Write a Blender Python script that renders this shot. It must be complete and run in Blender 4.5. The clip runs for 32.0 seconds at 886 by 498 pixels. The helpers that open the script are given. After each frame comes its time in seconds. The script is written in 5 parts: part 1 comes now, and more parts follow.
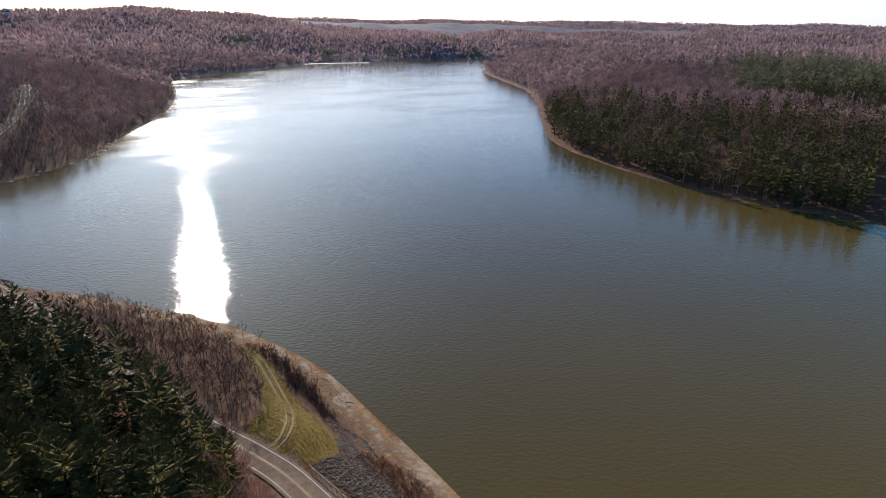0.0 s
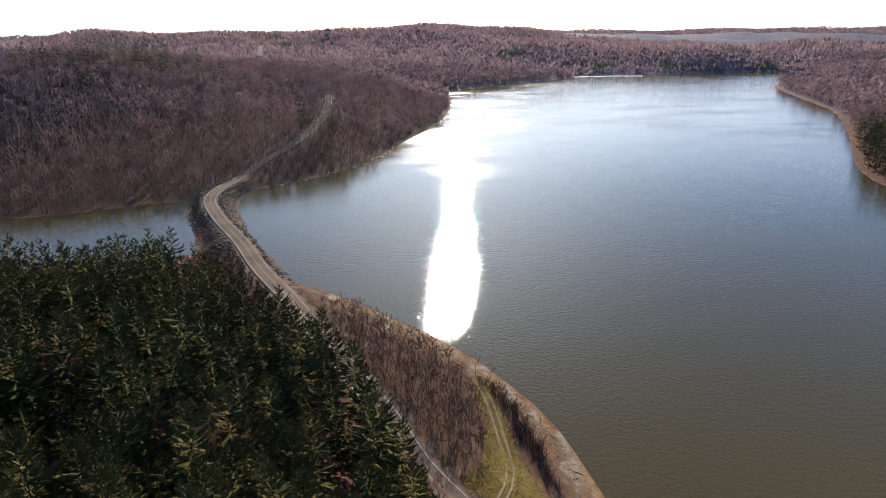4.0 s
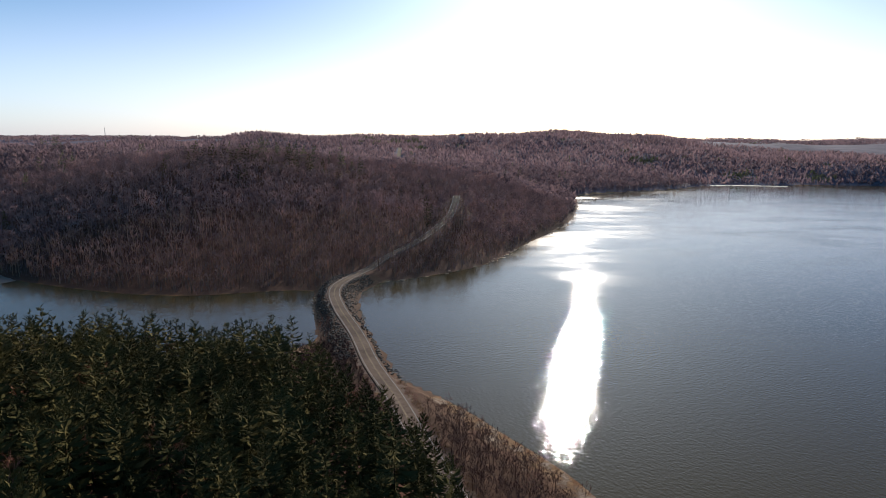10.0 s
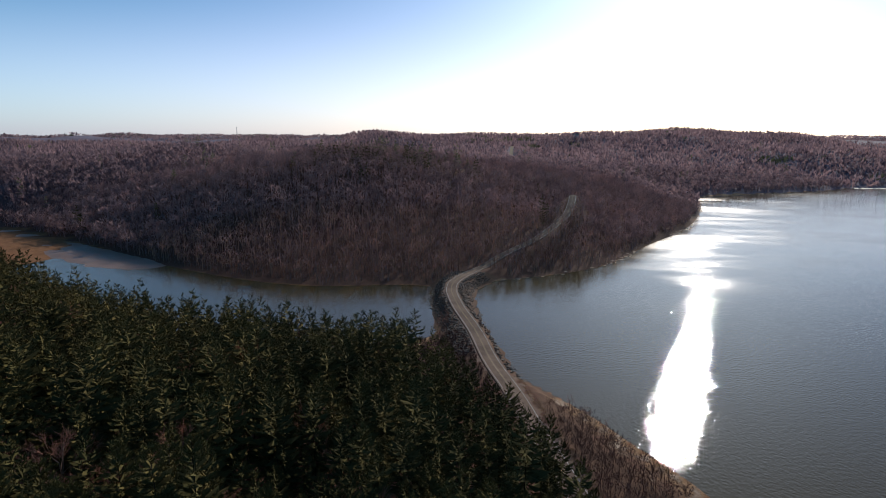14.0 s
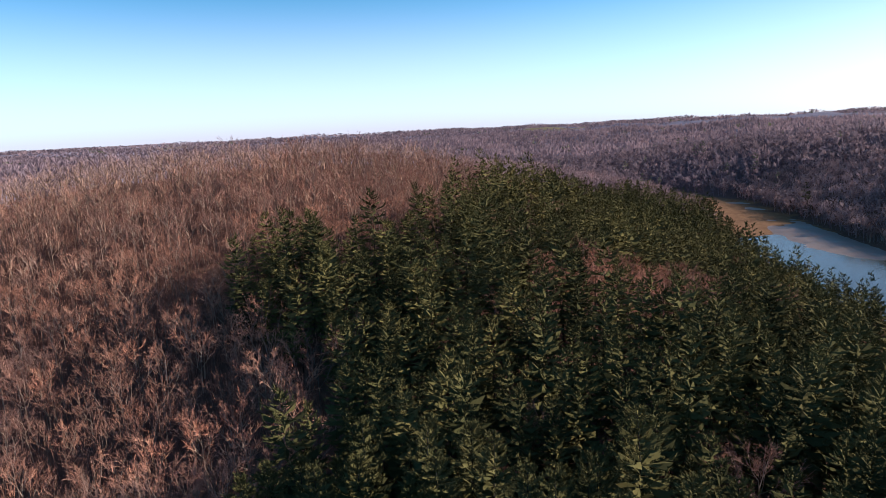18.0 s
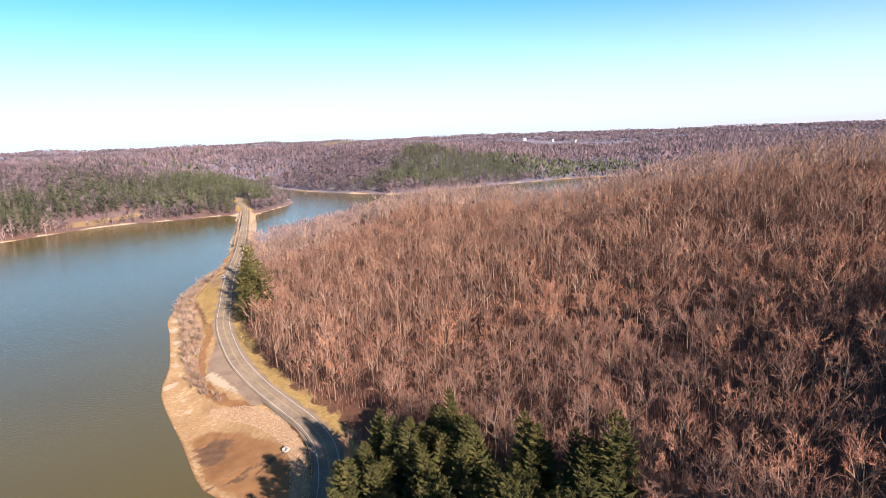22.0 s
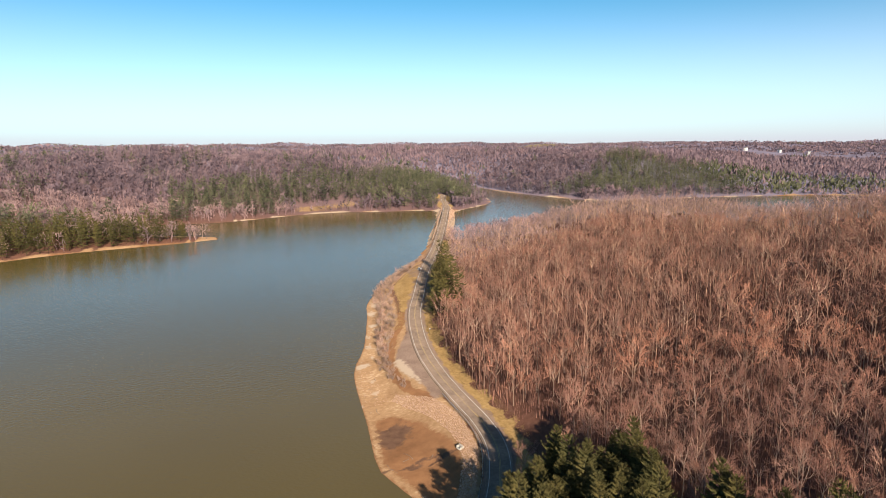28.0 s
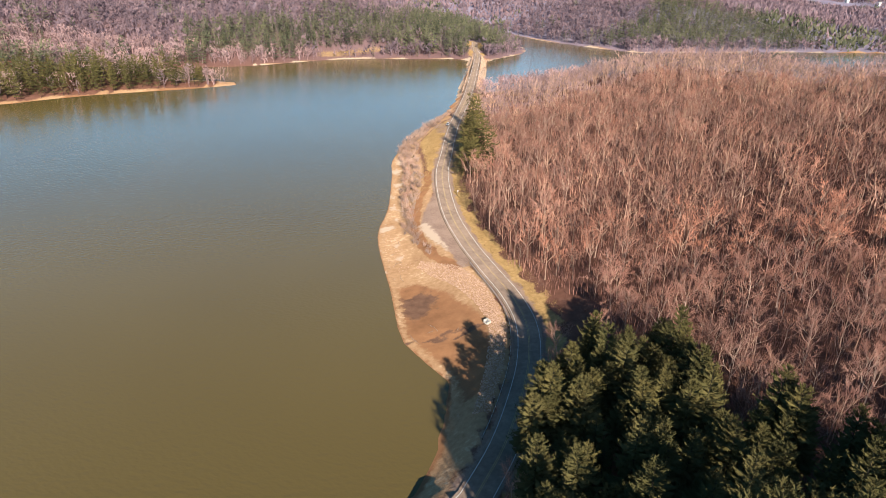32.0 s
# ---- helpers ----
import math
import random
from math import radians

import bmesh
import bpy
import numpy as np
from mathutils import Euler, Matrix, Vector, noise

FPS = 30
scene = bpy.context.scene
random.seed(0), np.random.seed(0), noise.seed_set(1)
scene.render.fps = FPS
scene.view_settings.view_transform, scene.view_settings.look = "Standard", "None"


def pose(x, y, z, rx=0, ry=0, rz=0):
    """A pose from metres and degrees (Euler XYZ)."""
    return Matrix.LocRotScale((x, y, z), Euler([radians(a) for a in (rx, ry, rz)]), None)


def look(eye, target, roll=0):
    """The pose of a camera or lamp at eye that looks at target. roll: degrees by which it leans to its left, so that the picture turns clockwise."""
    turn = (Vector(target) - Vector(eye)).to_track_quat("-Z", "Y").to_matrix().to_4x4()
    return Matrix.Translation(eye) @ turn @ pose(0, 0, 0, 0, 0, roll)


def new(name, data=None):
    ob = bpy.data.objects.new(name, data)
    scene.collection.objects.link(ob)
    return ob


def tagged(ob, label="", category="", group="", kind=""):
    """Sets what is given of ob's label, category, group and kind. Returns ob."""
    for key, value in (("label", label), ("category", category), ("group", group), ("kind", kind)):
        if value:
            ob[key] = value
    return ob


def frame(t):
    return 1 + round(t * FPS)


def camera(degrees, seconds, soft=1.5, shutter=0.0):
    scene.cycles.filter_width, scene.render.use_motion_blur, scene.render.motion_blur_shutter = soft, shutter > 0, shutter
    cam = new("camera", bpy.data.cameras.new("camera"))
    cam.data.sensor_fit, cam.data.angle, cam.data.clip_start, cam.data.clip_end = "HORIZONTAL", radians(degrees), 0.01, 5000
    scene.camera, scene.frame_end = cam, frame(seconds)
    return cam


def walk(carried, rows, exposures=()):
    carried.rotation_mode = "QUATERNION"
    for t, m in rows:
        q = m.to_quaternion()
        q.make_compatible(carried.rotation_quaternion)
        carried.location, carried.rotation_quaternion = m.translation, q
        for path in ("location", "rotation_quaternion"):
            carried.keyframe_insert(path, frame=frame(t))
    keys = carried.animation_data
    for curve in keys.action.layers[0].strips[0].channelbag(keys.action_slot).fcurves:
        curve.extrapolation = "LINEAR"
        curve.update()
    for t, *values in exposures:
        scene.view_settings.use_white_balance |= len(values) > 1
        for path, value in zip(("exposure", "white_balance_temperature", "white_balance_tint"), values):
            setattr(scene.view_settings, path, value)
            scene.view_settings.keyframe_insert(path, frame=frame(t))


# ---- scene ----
cam = camera(71.44, 32.0, soft=0.7)
# seconds, place in metres, then heading to the left of north-going y, tilt and lean in degrees
FLIGHT = [
    (0, -6.4, -22.8, 100.6, -32.24, -20.72, -0.80), (0.5, -4.4, -18.4, 100.5, -31.25, -20.69, -1.06), (1, -2.8, -14.7, 100.5, -28.33, -20.34, -0.57),
    (1.5, -1.6, -12.0, 100.5, -24.19, -20.01, 0.35), (2, -1.1, -10.1, 100.5, -20.43, -19.87, 0.78), (2.5, -1.0, -8.6, 100.8, -17.37, -19.71, 0.23),
    (3, -0.4, -6.7, 101.4, -14.17, -19.78, 0.44), (3.5, 0.3, -4.9, 101.8, -10.95, -19.98, 1.12), (4, 0.5, -3.3, 101.9, -8.01, -19.76, 0.67),
    (4.5, 0.7, -1.3, 101.8, -4.94, -19.62, 0.31), (6.5, 4.1, 11.9, 99.9, 3.26, -18.44, 1.14), (7, 3.9, 12.0, 100.0, 3.40, -18.06, 0.94),
    (7.5, 3.8, 11.4, 100.3, 3.19, -17.35, 0.71), (8, 3.7, 10.0, 100.7, 3.13, -16.01, 0.50), (8.5, 3.6, 8.3, 101.1, 3.21, -14.22, 0.37),
    (9, 3.4, 6.3, 101.5, 3.27, -12.52, 0.28), (9.5, 3.3, 4.5, 102.0, 3.40, -11.26, -0.06), (10, 3.2, 2.9, 102.4, 3.57, -10.58, -0.17),
    (10.5, 3.0, 1.6, 102.7, 3.72, -10.48, -0.19), (11, 2.6, 0.6, 103.0, 3.87, -10.53, -0.14), (11.5, 2.1, -0.1, 103.2, 3.99, -10.63, -0.18),
    (12, 1.5, -0.4, 103.1, 4.06, -10.72, -0.35), (12.5, 0.9, -0.3, 103.0, 4.39, -10.85, -0.28), (13, 0.0, 0.0, 102.8, 6.01, -10.92, 0.12),
    (13.5, -1.3, 0.4, 102.5, 9.01, -10.79, 0.03), (15.5, -12.4, 6.5, 101.8, 34.07, -11.34, 0.85), (16, -15.2, 9.1, 101.1, 41.80, -11.51, 1.33),
    (16.5, -17.8, 11.2, 100.5, 49.80, -11.56, 1.69), (17, -20.1, 13.1, 99.9, 58.07, -11.48, 2.08), (17.5, -22.0, 14.8, 99.3, 66.54, -11.33, 2.42),
    (18, -23.6, 16.4, 98.9, 75.04, -11.19, 2.71), (18.5, -24.9, 17.3, 98.8, 83.24, -11.05, 2.71), (19, -26.1, 17.8, 98.8, 91.16, -11.00, 2.62),
    (19.5, -27.5, 18.0, 98.9, 99.00, -10.92, 2.68), (20, -29.1, 17.5, 98.8, 106.72, -10.87, 2.72), (20.5, -30.6, 16.5, 98.6, 114.51, -10.94, 2.60),
    (21, -31.5, 15.8, 98.4, 122.39, -10.97, 2.54), (21.5, -31.3, 16.5, 98.2, 130.22, -10.84, 2.50), (22, -30.1, 19.1, 98.1, 136.94, -10.65, 2.19),
    (22.5, -28.8, 22.0, 98.3, 142.20, -10.53, 1.76), (23, -28.1, 23.8, 98.7, 145.84, -10.56, 1.20), (23.5, -27.9, 24.3, 99.2, 147.96, -10.74, 0.69),
    (24, -28.0, 24.4, 99.4, 149.61, -10.87, 0.43), (24.5, -27.9, 24.5, 99.4, 151.02, -10.95, 0.52), (25, -28.0, 24.6, 99.2, 152.09, -10.83, 0.40),
    (25.5, -28.1, 24.4, 98.9, 152.88, -10.70, 0.33), (27.5, -32.3, 17.2, 98.0, 154.61, -10.11, 0.35), (28, -33.4, 15.0, 97.9, 155.02, -10.02, 0.27),
    (28.5, -34.5, 12.9, 97.8, 155.41, -9.95, 0.16), (29, -35.6, 10.8, 97.9, 155.80, -9.86, 0.12), (29.5, -36.7, 8.9, 97.9, 156.18, -9.77, 0.13),
    (30, -37.6, 7.0, 97.7, 156.62, -9.65, 0.06), (30.5, -38.5, 4.9, 97.5, 157.01, -9.58, -0.06), (31, -39.1, 2.2, 97.5, 157.22, -12.25, -0.27),
    (31.5, -39.4, -0.7, 97.3, 157.33, -18.87, -0.62), (32, -39.4, -2.8, 96.5, 157.33, -23.64, -1.04),
]


def flown(t, x, y, z, heading, tilt, lean):
    h, e = radians(heading), radians(tilt)
    way = Vector((-math.sin(h) * math.cos(e), math.cos(h) * math.cos(e), math.sin(e)))
    eye = Vector((x, y, z))
    return (t, look(eye, eye + way, -lean))


EXPOSURES = [(0, 1.22, 6180, 10), (1, 1.2, 6180, 10), (2, 1.38, 6250, 10), (4, 1.37, 6250, 10), (7.5, 1.27, 6250, 10), (9, 0.93, 6250, 10), (10.5, 0.57, 6080, 10), (12, 0.48, 6030, 10), (13, 0.47, 6000, 10), (16, 0.82, 5950, 10), (17, 1.13, 5930, 10), (18, 1.27, 5780, 10), (20, 1.36, 5740, 10), (21, 1.48, 5920, 10), (23, 1.17, 6180, 10), (24.5, 0.87, 6500, 10), (25.5, 0.86, 6580, 10), (28, 1.0, 6520, 10), (29, 1.1, 6480, 10), (30, 1.2, 6260, 10), (32, 1.38, 6100, 10)]
walk(cam, [flown(*row) for row in FLIGHT], EXPOSURES)

# ---- light ----
SUN_TURN, SUN_RISE = 9.0, 22.5
world = bpy.data.worlds.new("sky")
scene.world = world
world.use_nodes = True
wn = world.node_tree
sky = wn.nodes.new("ShaderNodeTexSky")
sky.sky_type = "NISHITA"
sky.sun_disc = False
sky.sun_elevation, sky.sun_rotation = radians(SUN_RISE), radians(SUN_TURN)
sky.altitude, sky.air_density, sky.dust_density, sky.ozone_density = 300, 1.0, 1.0, 2.2
# winter air: cooler than the model's, and milky towards the horizon
cool = wn.nodes.new("ShaderNodeMix")
cool.data_type, cool.blend_type = "RGBA", "MULTIPLY"
cool.inputs[0].default_value = 1.0
# deep blue away from the sun, whitened by haze towards it
where = wn.nodes.new("ShaderNodeTexCoord").outputs["Generated"]
near_sun = wn.nodes.new("ShaderNodeVectorMath")
near_sun.operation = "DOT_PRODUCT"
near_sun.inputs[1].default_value = (math.sin(radians(SUN_TURN)) * math.cos(radians(SUN_RISE)), math.cos(radians(SUN_TURN)) * math.cos(radians(SUN_RISE)), math.sin(radians(SUN_RISE)))
wn.links.new(where, near_sun.inputs[0])
haze = wn.nodes.new("ShaderNodeMapRange")
haze.interpolation_type = "SMOOTHSTEP"
haze.inputs["From Min"].default_value, haze.inputs["From Max"].default_value = 0.3, 0.95
wn.links.new(near_sun.outputs["Value"], haze.inputs["Value"])
hue = wn.nodes.new("ShaderNodeMix")
hue.data_type = "RGBA"
hue.inputs[6].default_value, hue.inputs[7].default_value = (0.42, 1.13, 1.33, 1), (0.83, 1.01, 1.24, 1)
wn.links.new(haze.outputs[0], hue.inputs[0])
wn.links.new(hue.outputs[2], cool.inputs[7])
wn.links.new(sky.outputs[0], cool.inputs[6])
way_up = wn.nodes.new("ShaderNodeSeparateXYZ")
wn.links.new(where, way_up.inputs[0])
low = wn.nodes.new("ShaderNodeMapRange")
low.interpolation_type = "SMOOTHERSTEP"
low.inputs["From Min"].default_value, low.inputs["From Max"].default_value = 0.27, -0.02
wn.links.new(way_up.outputs["Z"], low.inputs["Value"])
milk = wn.nodes.new("ShaderNodeMix")
milk.data_type, milk.blend_type = "RGBA", "ADD"
milk.inputs[7].default_value = (5.9, 3.9, 4.85, 1)
wn.links.new(low.outputs[0], milk.inputs[0])
wn.links.new(cool.outputs[2], milk.inputs[6])
wn.links.new(milk.outputs[2], wn.nodes["Background"].inputs[0])
wn.nodes["Background"].inputs[1].default_value = 0.05
sun = new("sun", bpy.data.lights.new("sun", "SUN"))
sun.data.energy, sun.data.angle, sun.data.color = 5.0, radians(0.55), (1.0, 0.87, 0.71)
sun.matrix_basis = look((0, 0, 300), (-math.sin(radians(SUN_TURN)) * 100, -math.cos(radians(SUN_TURN)) * 100, 300 - 100 * math.tan(radians(SUN_RISE))))

# ---- plan: water, hills, road ----


def curve_through(points, step):
    """Points every step metres or so along a smooth curve through the given ones."""
    p = np.array(points, float)
    q = np.vstack([2 * p[0] - p[1], p, 2 * p[-1] - p[-2]])
    out = []
    for i in range(1, len(q) - 2):
        a, b, c, d = q[i - 1], q[i], q[i + 1], q[i + 2]
        n = max(1, int(np.linalg.norm(c - b) / step))
        u = (np.arange(n) / n)[:, None]
        out.append(0.5 * (2 * b + (c - a) * u + (2 * a - 5 * b + 4 * c - d) * u ** 2 + (3 * b - a - 3 * c + d) * u ** 3))
    out.append(p[-1:])
    return np.vstack(out)


# shores of the main lake, one after another
NEAR_SHORE = [(-31, 246), (-4, 223), (14, 200), (31, 178), (43, 153), (50, 131), (53, 100), (56, 67), (54, 30), (40, -12), (12, -48), (-30, -73), (-70, -90),
              (-87, -112), (-93, -125), (-88, -147), (-94, -178), (-104, -227), (-118, -257), (-136, -307), (-145, -334), (-166, -369), (-197, -410), (-237, -463), (-263, -500)]
NORTH_SHORE = [(-393, -762), (-370, -785), (-329, -792), (-261, -815), (-198, -807), (-112, -777), (-54, -778), (-15, -760), (-30, -700), (-91, -651), (-66, -632), (-4, -622), (48, -611), (89, -592)]
RIGHT_SHORE = [(180, -570), (300, -450), (390, -250), (410, -60), (375, 60), (354, 113), (345, 143), (329, 185), (327, 223), (330, 274), (342, 339), (364, 391), (410, 453),
               (503, 572), (589, 701), (656, 859), (734, 1016), (850, 1090), (980, 1230), (972, 1330)]
FAR_SHORE = [(800, 1335), (624, 1318), (488, 1309), (380, 1215), (286, 1153), (194, 1085), (131, 1040), (150, 960), (116, 771), (80, 660), (47, 585), (16, 502), (-7, 467),
             (-40, 437), (-68, 416), (-76, 390), (-66, 339), (-53, 291), (-31, 246)]
# the inlet behind the south causeway, and the arm behind the north one
INLET = [(-78, 298), (-94, 349), (-106, 392), (-141, 387), (-174, 376), (-214, 374), (-270, 387), (-321, 405), (-374, 428), (-422, 448), (-469, 467), (-539, 496), (-631, 531), (-704, 524), (-786, 517),
         (-640, 470), (-530, 425), (-417, 355), (-300, 296), (-254, 280), (-198, 262), (-155, 262), (-100, 262), (-78, 298)]
ARM = [(-296, -528), (-350, -640), (-408, -752), (-432, -768), (-516, -839), (-560, -960), (-580, -1100), (-640, -1110), (-639, -1000), (-650, -900), (-666, -830), (-700, -778),
       (-905, -741), (-1082, -682), (-1150, -620), (-1080, -500), (-930, -440), (-780, -420), (-640, -450), (-480, -530), (-350, -540), (-296, -528)]
LAKE = np.vstack([curve_through(NEAR_SHORE, 9)[:], curve_through(NORTH_SHORE, 14), curve_through(RIGHT_SHORE, 22), curve_through(FAR_SHORE, 16)[:-1]])
WATERS = [LAKE, curve_through(INLET, 16)[:-1], curve_through(ARM, 20)[:-1]]
SOUTH_ROAD = [(-22, 630), (-23, 595), (-27, 560), (-45, 505), (-72, 455), (-87, 405), (-88, 373), (-76, 335), (-57, 290), (-43, 252), (-28, 218), (-17, 190),
              (3, 140), (11, 115), (19, 98), (25, 80), (31, 40), (22, 0), (-8, -36), (-45, -60), (-80, -82)]
NORTH_ROAD = [(-80, -82), (-92, -93), (-104, -107), (-114, -121), (-122, -137), (-126, -154), (-128, -175), (-131, -200), (-138, -233), (-154, -280), (-173, -320), (-207, -388),
              (-275, -513), (-398, -757), (-420, -810), (-450, -880)]
ROAD = np.vstack([curve_through(SOUTH_ROAD, 4)[:-1], curve_through(NORTH_ROAD, 4)])


def to_line(x, y, line, closed):
    """Distance from many points to a polyline."""
    best = np.full(x.shape, 1e12)
    ends = np.roll(line, -1, 0) if closed else line[1:]
    for (ax, ay), (bx, by) in zip(line if closed else line[:-1], ends):
        dx, dy = bx - ax, by - ay
        u = np.clip(((x - ax) * dx + (y - ay) * dy) / (dx * dx + dy * dy + 1e-9), 0, 1)
        np.minimum(best, (x - ax - u * dx) ** 2 + (y - ay - u * dy) ** 2, out=best)
    return np.sqrt(best)


def within(x, y, line):
    odd = np.zeros(x.shape, bool)
    for (ax, ay), (bx, by) in zip(line, np.roll(line, -1, 0)):
        if ay != by:
            odd ^= ((ay > y) != (by > y)) & (x < (bx - ax) * (y - ay) / (by - ay) + ax)
    return odd


def ashore(x, y):
    """Metres from the water's edge, positive on land."""
    d = np.full(x.shape, 1e9)
    for line in WATERS:
        e = to_line(x, y, line, True)
        d = np.where(within(x, y, line), -e, np.minimum(d, np.where(d < 0, d, e)))
    return d


def waves(x, y, size, seed):
    """Cheap smooth noise in -1..1."""
    r = np.random.default_rng(seed)
    s = np.zeros(x.shape)
    for k in range(7):
        a, p = r.uniform(0, 2 * np.pi), r.uniform(0, 6.28)
        f = r.uniform(0.6, 1.7) * 6.28 / size
        s += np.sin((x * np.cos(a) + y * np.sin(a)) * f + p + 1.3 * np.sin((y * np.cos(a) - x * np.sin(a)) * f * 0.6 + 2 * p))
    return s / 3.6


# hills: centre, radii, height
HILLS = [(-345, 15, 200, 150, 47), (-482, -330, 85, 90, -16), (-330, -200, 60, 50, -3), (-330, -250, 130, 130, 16), (-370, -400, 100, 90, 12), (-760, 60, 300, 170, 30), (-225, 720, 250, 190, 33), (60, 900, 150, 250, 10), (-600, 760, 280, 220, 32),
         (640, 480, 190, 300, 17), (930, 800, 240, 240, 8), (-390, -95, 70, 75, 6), (-395, -325, 50, 45, 6), (-394, -248, 35, 30, -4), (-425, -180, 60, 30, 3), (-380, 115, 60, 45, 6), (-372, -398, 45, 45, 7)]
HILLS += [(-560, -1500, 400, 250, 26), (-900, -1000, 260, 160, 34), (0, -1250, 450, 200, 36), (250, -900, 300, 150, 18),
         (-150, 1900, 420, 300, 25), (350, 2100, 450, 350, 30), (900, 2300, 420, 330, 16), (-700, 1800, 400, 350, 30), (-2700, 1500, 900, 900, 20), (-1700, 2700, 700, 700, 14)]


def ground(x, y):
    d = ashore(x, y)
    land = np.maximum(d, 0)
    reach = np.hypot(x + 20, y - 10)
    up = 20 + 26 * np.clip((reach - 900) / 2200, 0, 1.25) + 9 * waves(x, y, 520, 3) + 14 * waves(x, y, 1500, 4) * np.clip((reach - 500) / 1500, 0, 1)
    for cx, cy, rx, ry, h in HILLS:
        up = up + h * np.exp(-(((x - cx) / rx) ** 2 + ((y - cy) / ry) ** 2) / 2)
    z = 0.075 * np.minimum(land, 14) + up * (1 - np.exp(-(np.maximum(land - 9, 0) / 115) ** 1.35)) + 1.1 * waves(x, y, 60, 5) * np.clip((land - 25) / 60, 0, 1)
    z = np.where(d < 0, np.maximum(d * 0.09, -6), z)
    z = np.where((d < 0) & (x < -425) & (y > 300) & (y < 560), np.clip((-425 - x) / 60, 0, 1) * 0.5 - 0.06, z)  # the silted head of the inlet lies dry
    r = to_line(x, y, ROAD, False)
    climb = 5.6 + np.clip((y - 440) / 130, 0, 4) * 24
    climb = np.where(y < -780, 5.6 + (-780 - y) * 0.06, climb)
    k = np.clip((r - 6.5) / 15, 0, 1)
    k = k * k * (3 - 2 * k)
    low = np.clip((d + 0.5) / 8.5, 0, 1)
    return z * k + np.where(r < 6.5, climb - 0.35, (climb - 0.35) * low + z * (1 - low)) * (1 - k), d, r


# ---- materials ----
def material(name, rough=0.8, spec=0.3, retro=0.5):
    m = bpy.data.materials.new(name)
    m.use_nodes = True
    b = m.node_tree.nodes["Principled BSDF"]
    b.inputs["Roughness"].default_value = rough
    b.inputs["Specular IOR Level"].default_value = spec
    b.inputs["Diffuse Roughness"].default_value = retro
    return m, m.node_tree, b


def node(tree, kind, **values):
    n = tree.nodes.new(kind)
    for key, value in values.items():
        n.inputs[key].default_value = value
    return n


def noise_of(tree, scale, detail=4.0, rough=0.55, stretch=None):
    at = tree.nodes.new("ShaderNodeNewGeometry").outputs["Position"]
    if stretch:
        m = node(tree, "ShaderNodeMapping", Scale=stretch)
        tree.links.new(at, m.inputs["Vector"])
        at = m.outputs[0]
    n = node(tree, "ShaderNodeTexNoise", Scale=scale, Detail=detail, Roughness=rough)
    tree.links.new(at, n.inputs["Vector"])
    return n.outputs["Fac"]


def ramp(tree, fac, stops):
    r = tree.nodes.new("ShaderNodeValToRGB")
    while len(r.color_ramp.elements) < len(stops):
        r.color_ramp.elements.new(0.5)
    for e, (at, c) in zip(r.color_ramp.elements, stops):
        e.position, e.color = at, (*c, 1) if len(c) == 3 else c
    tree.links.new(fac, r.inputs[0])
    return r.outputs[0]


def mix(tree, fac, a, b, how="MIX"):
    m = tree.nodes.new("ShaderNodeMix")
    m.data_type, m.blend_type = "RGBA", how
    for socket, value in ((m.inputs[0], fac), (m.inputs[6], a), (m.inputs[7], b)):
        if isinstance(value, bpy.types.NodeSocket):
            tree.links.new(value, socket)
        else:
            socket.default_value = value if isinstance(value, float) else (*value, 1)
    return m.outputs[2]


def bump(tree, bsdf, height, strength, distance):
    b = node(tree, "ShaderNodeBump", Strength=strength, Distance=distance)
    tree.links.new(height, b.inputs["Height"])
    tree.links.new(b.outputs[0], bsdf.inputs["Normal"])


def speckled(name, stops, scale, rough=0.85, spec=0.2, big=None, bumps=0.0, per_piece=0.0, retro=0.5):
    """A rough surface with grain at one scale and patches at a larger one."""
    m, t, b = material(name, rough, spec, retro)
    c = ramp(t, noise_of(t, scale), [(at, tuple(0.77 * v for v in tone)) for at, tone in stops])
    if big:
        c = mix(t, 0.55, c, ramp(t, noise_of(t, big, 2.0), [(0.3, (0.55, 0.55, 0.55)), (0.7, (1.25, 1.2, 1.15))]), "MULTIPLY")
    if per_piece:
        info = t.nodes.new("ShaderNodeObjectInfo")
        own = t.nodes.new("ShaderNodeAttribute")
        own.attribute_name = "tint"
        c = mix(t, 1.0, c, ramp(t, own.outputs["Fac"], [(0.0, (1.0, 1.0, 1.0)), (0.004, (0.6, 0.6, 0.62)), (0.45, (0.95, 0.94, 0.93)), (1.0, (1.3, 1.2, 1.1))]), "MULTIPLY")
        c = mix(t, per_piece, c, ramp(t, info.outputs["Random"], [(0.0, (0.55, 0.6, 0.6)), (0.5, (1.0, 1.0, 1.0)), (1.0, (1.4, 1.25, 1.05))]), "MULTIPLY")
    t.links.new(c, b.inputs["Base Color"])
    if bumps:
        bump(t, b, noise_of(t, scale * 2), 0.6, bumps)
    return m


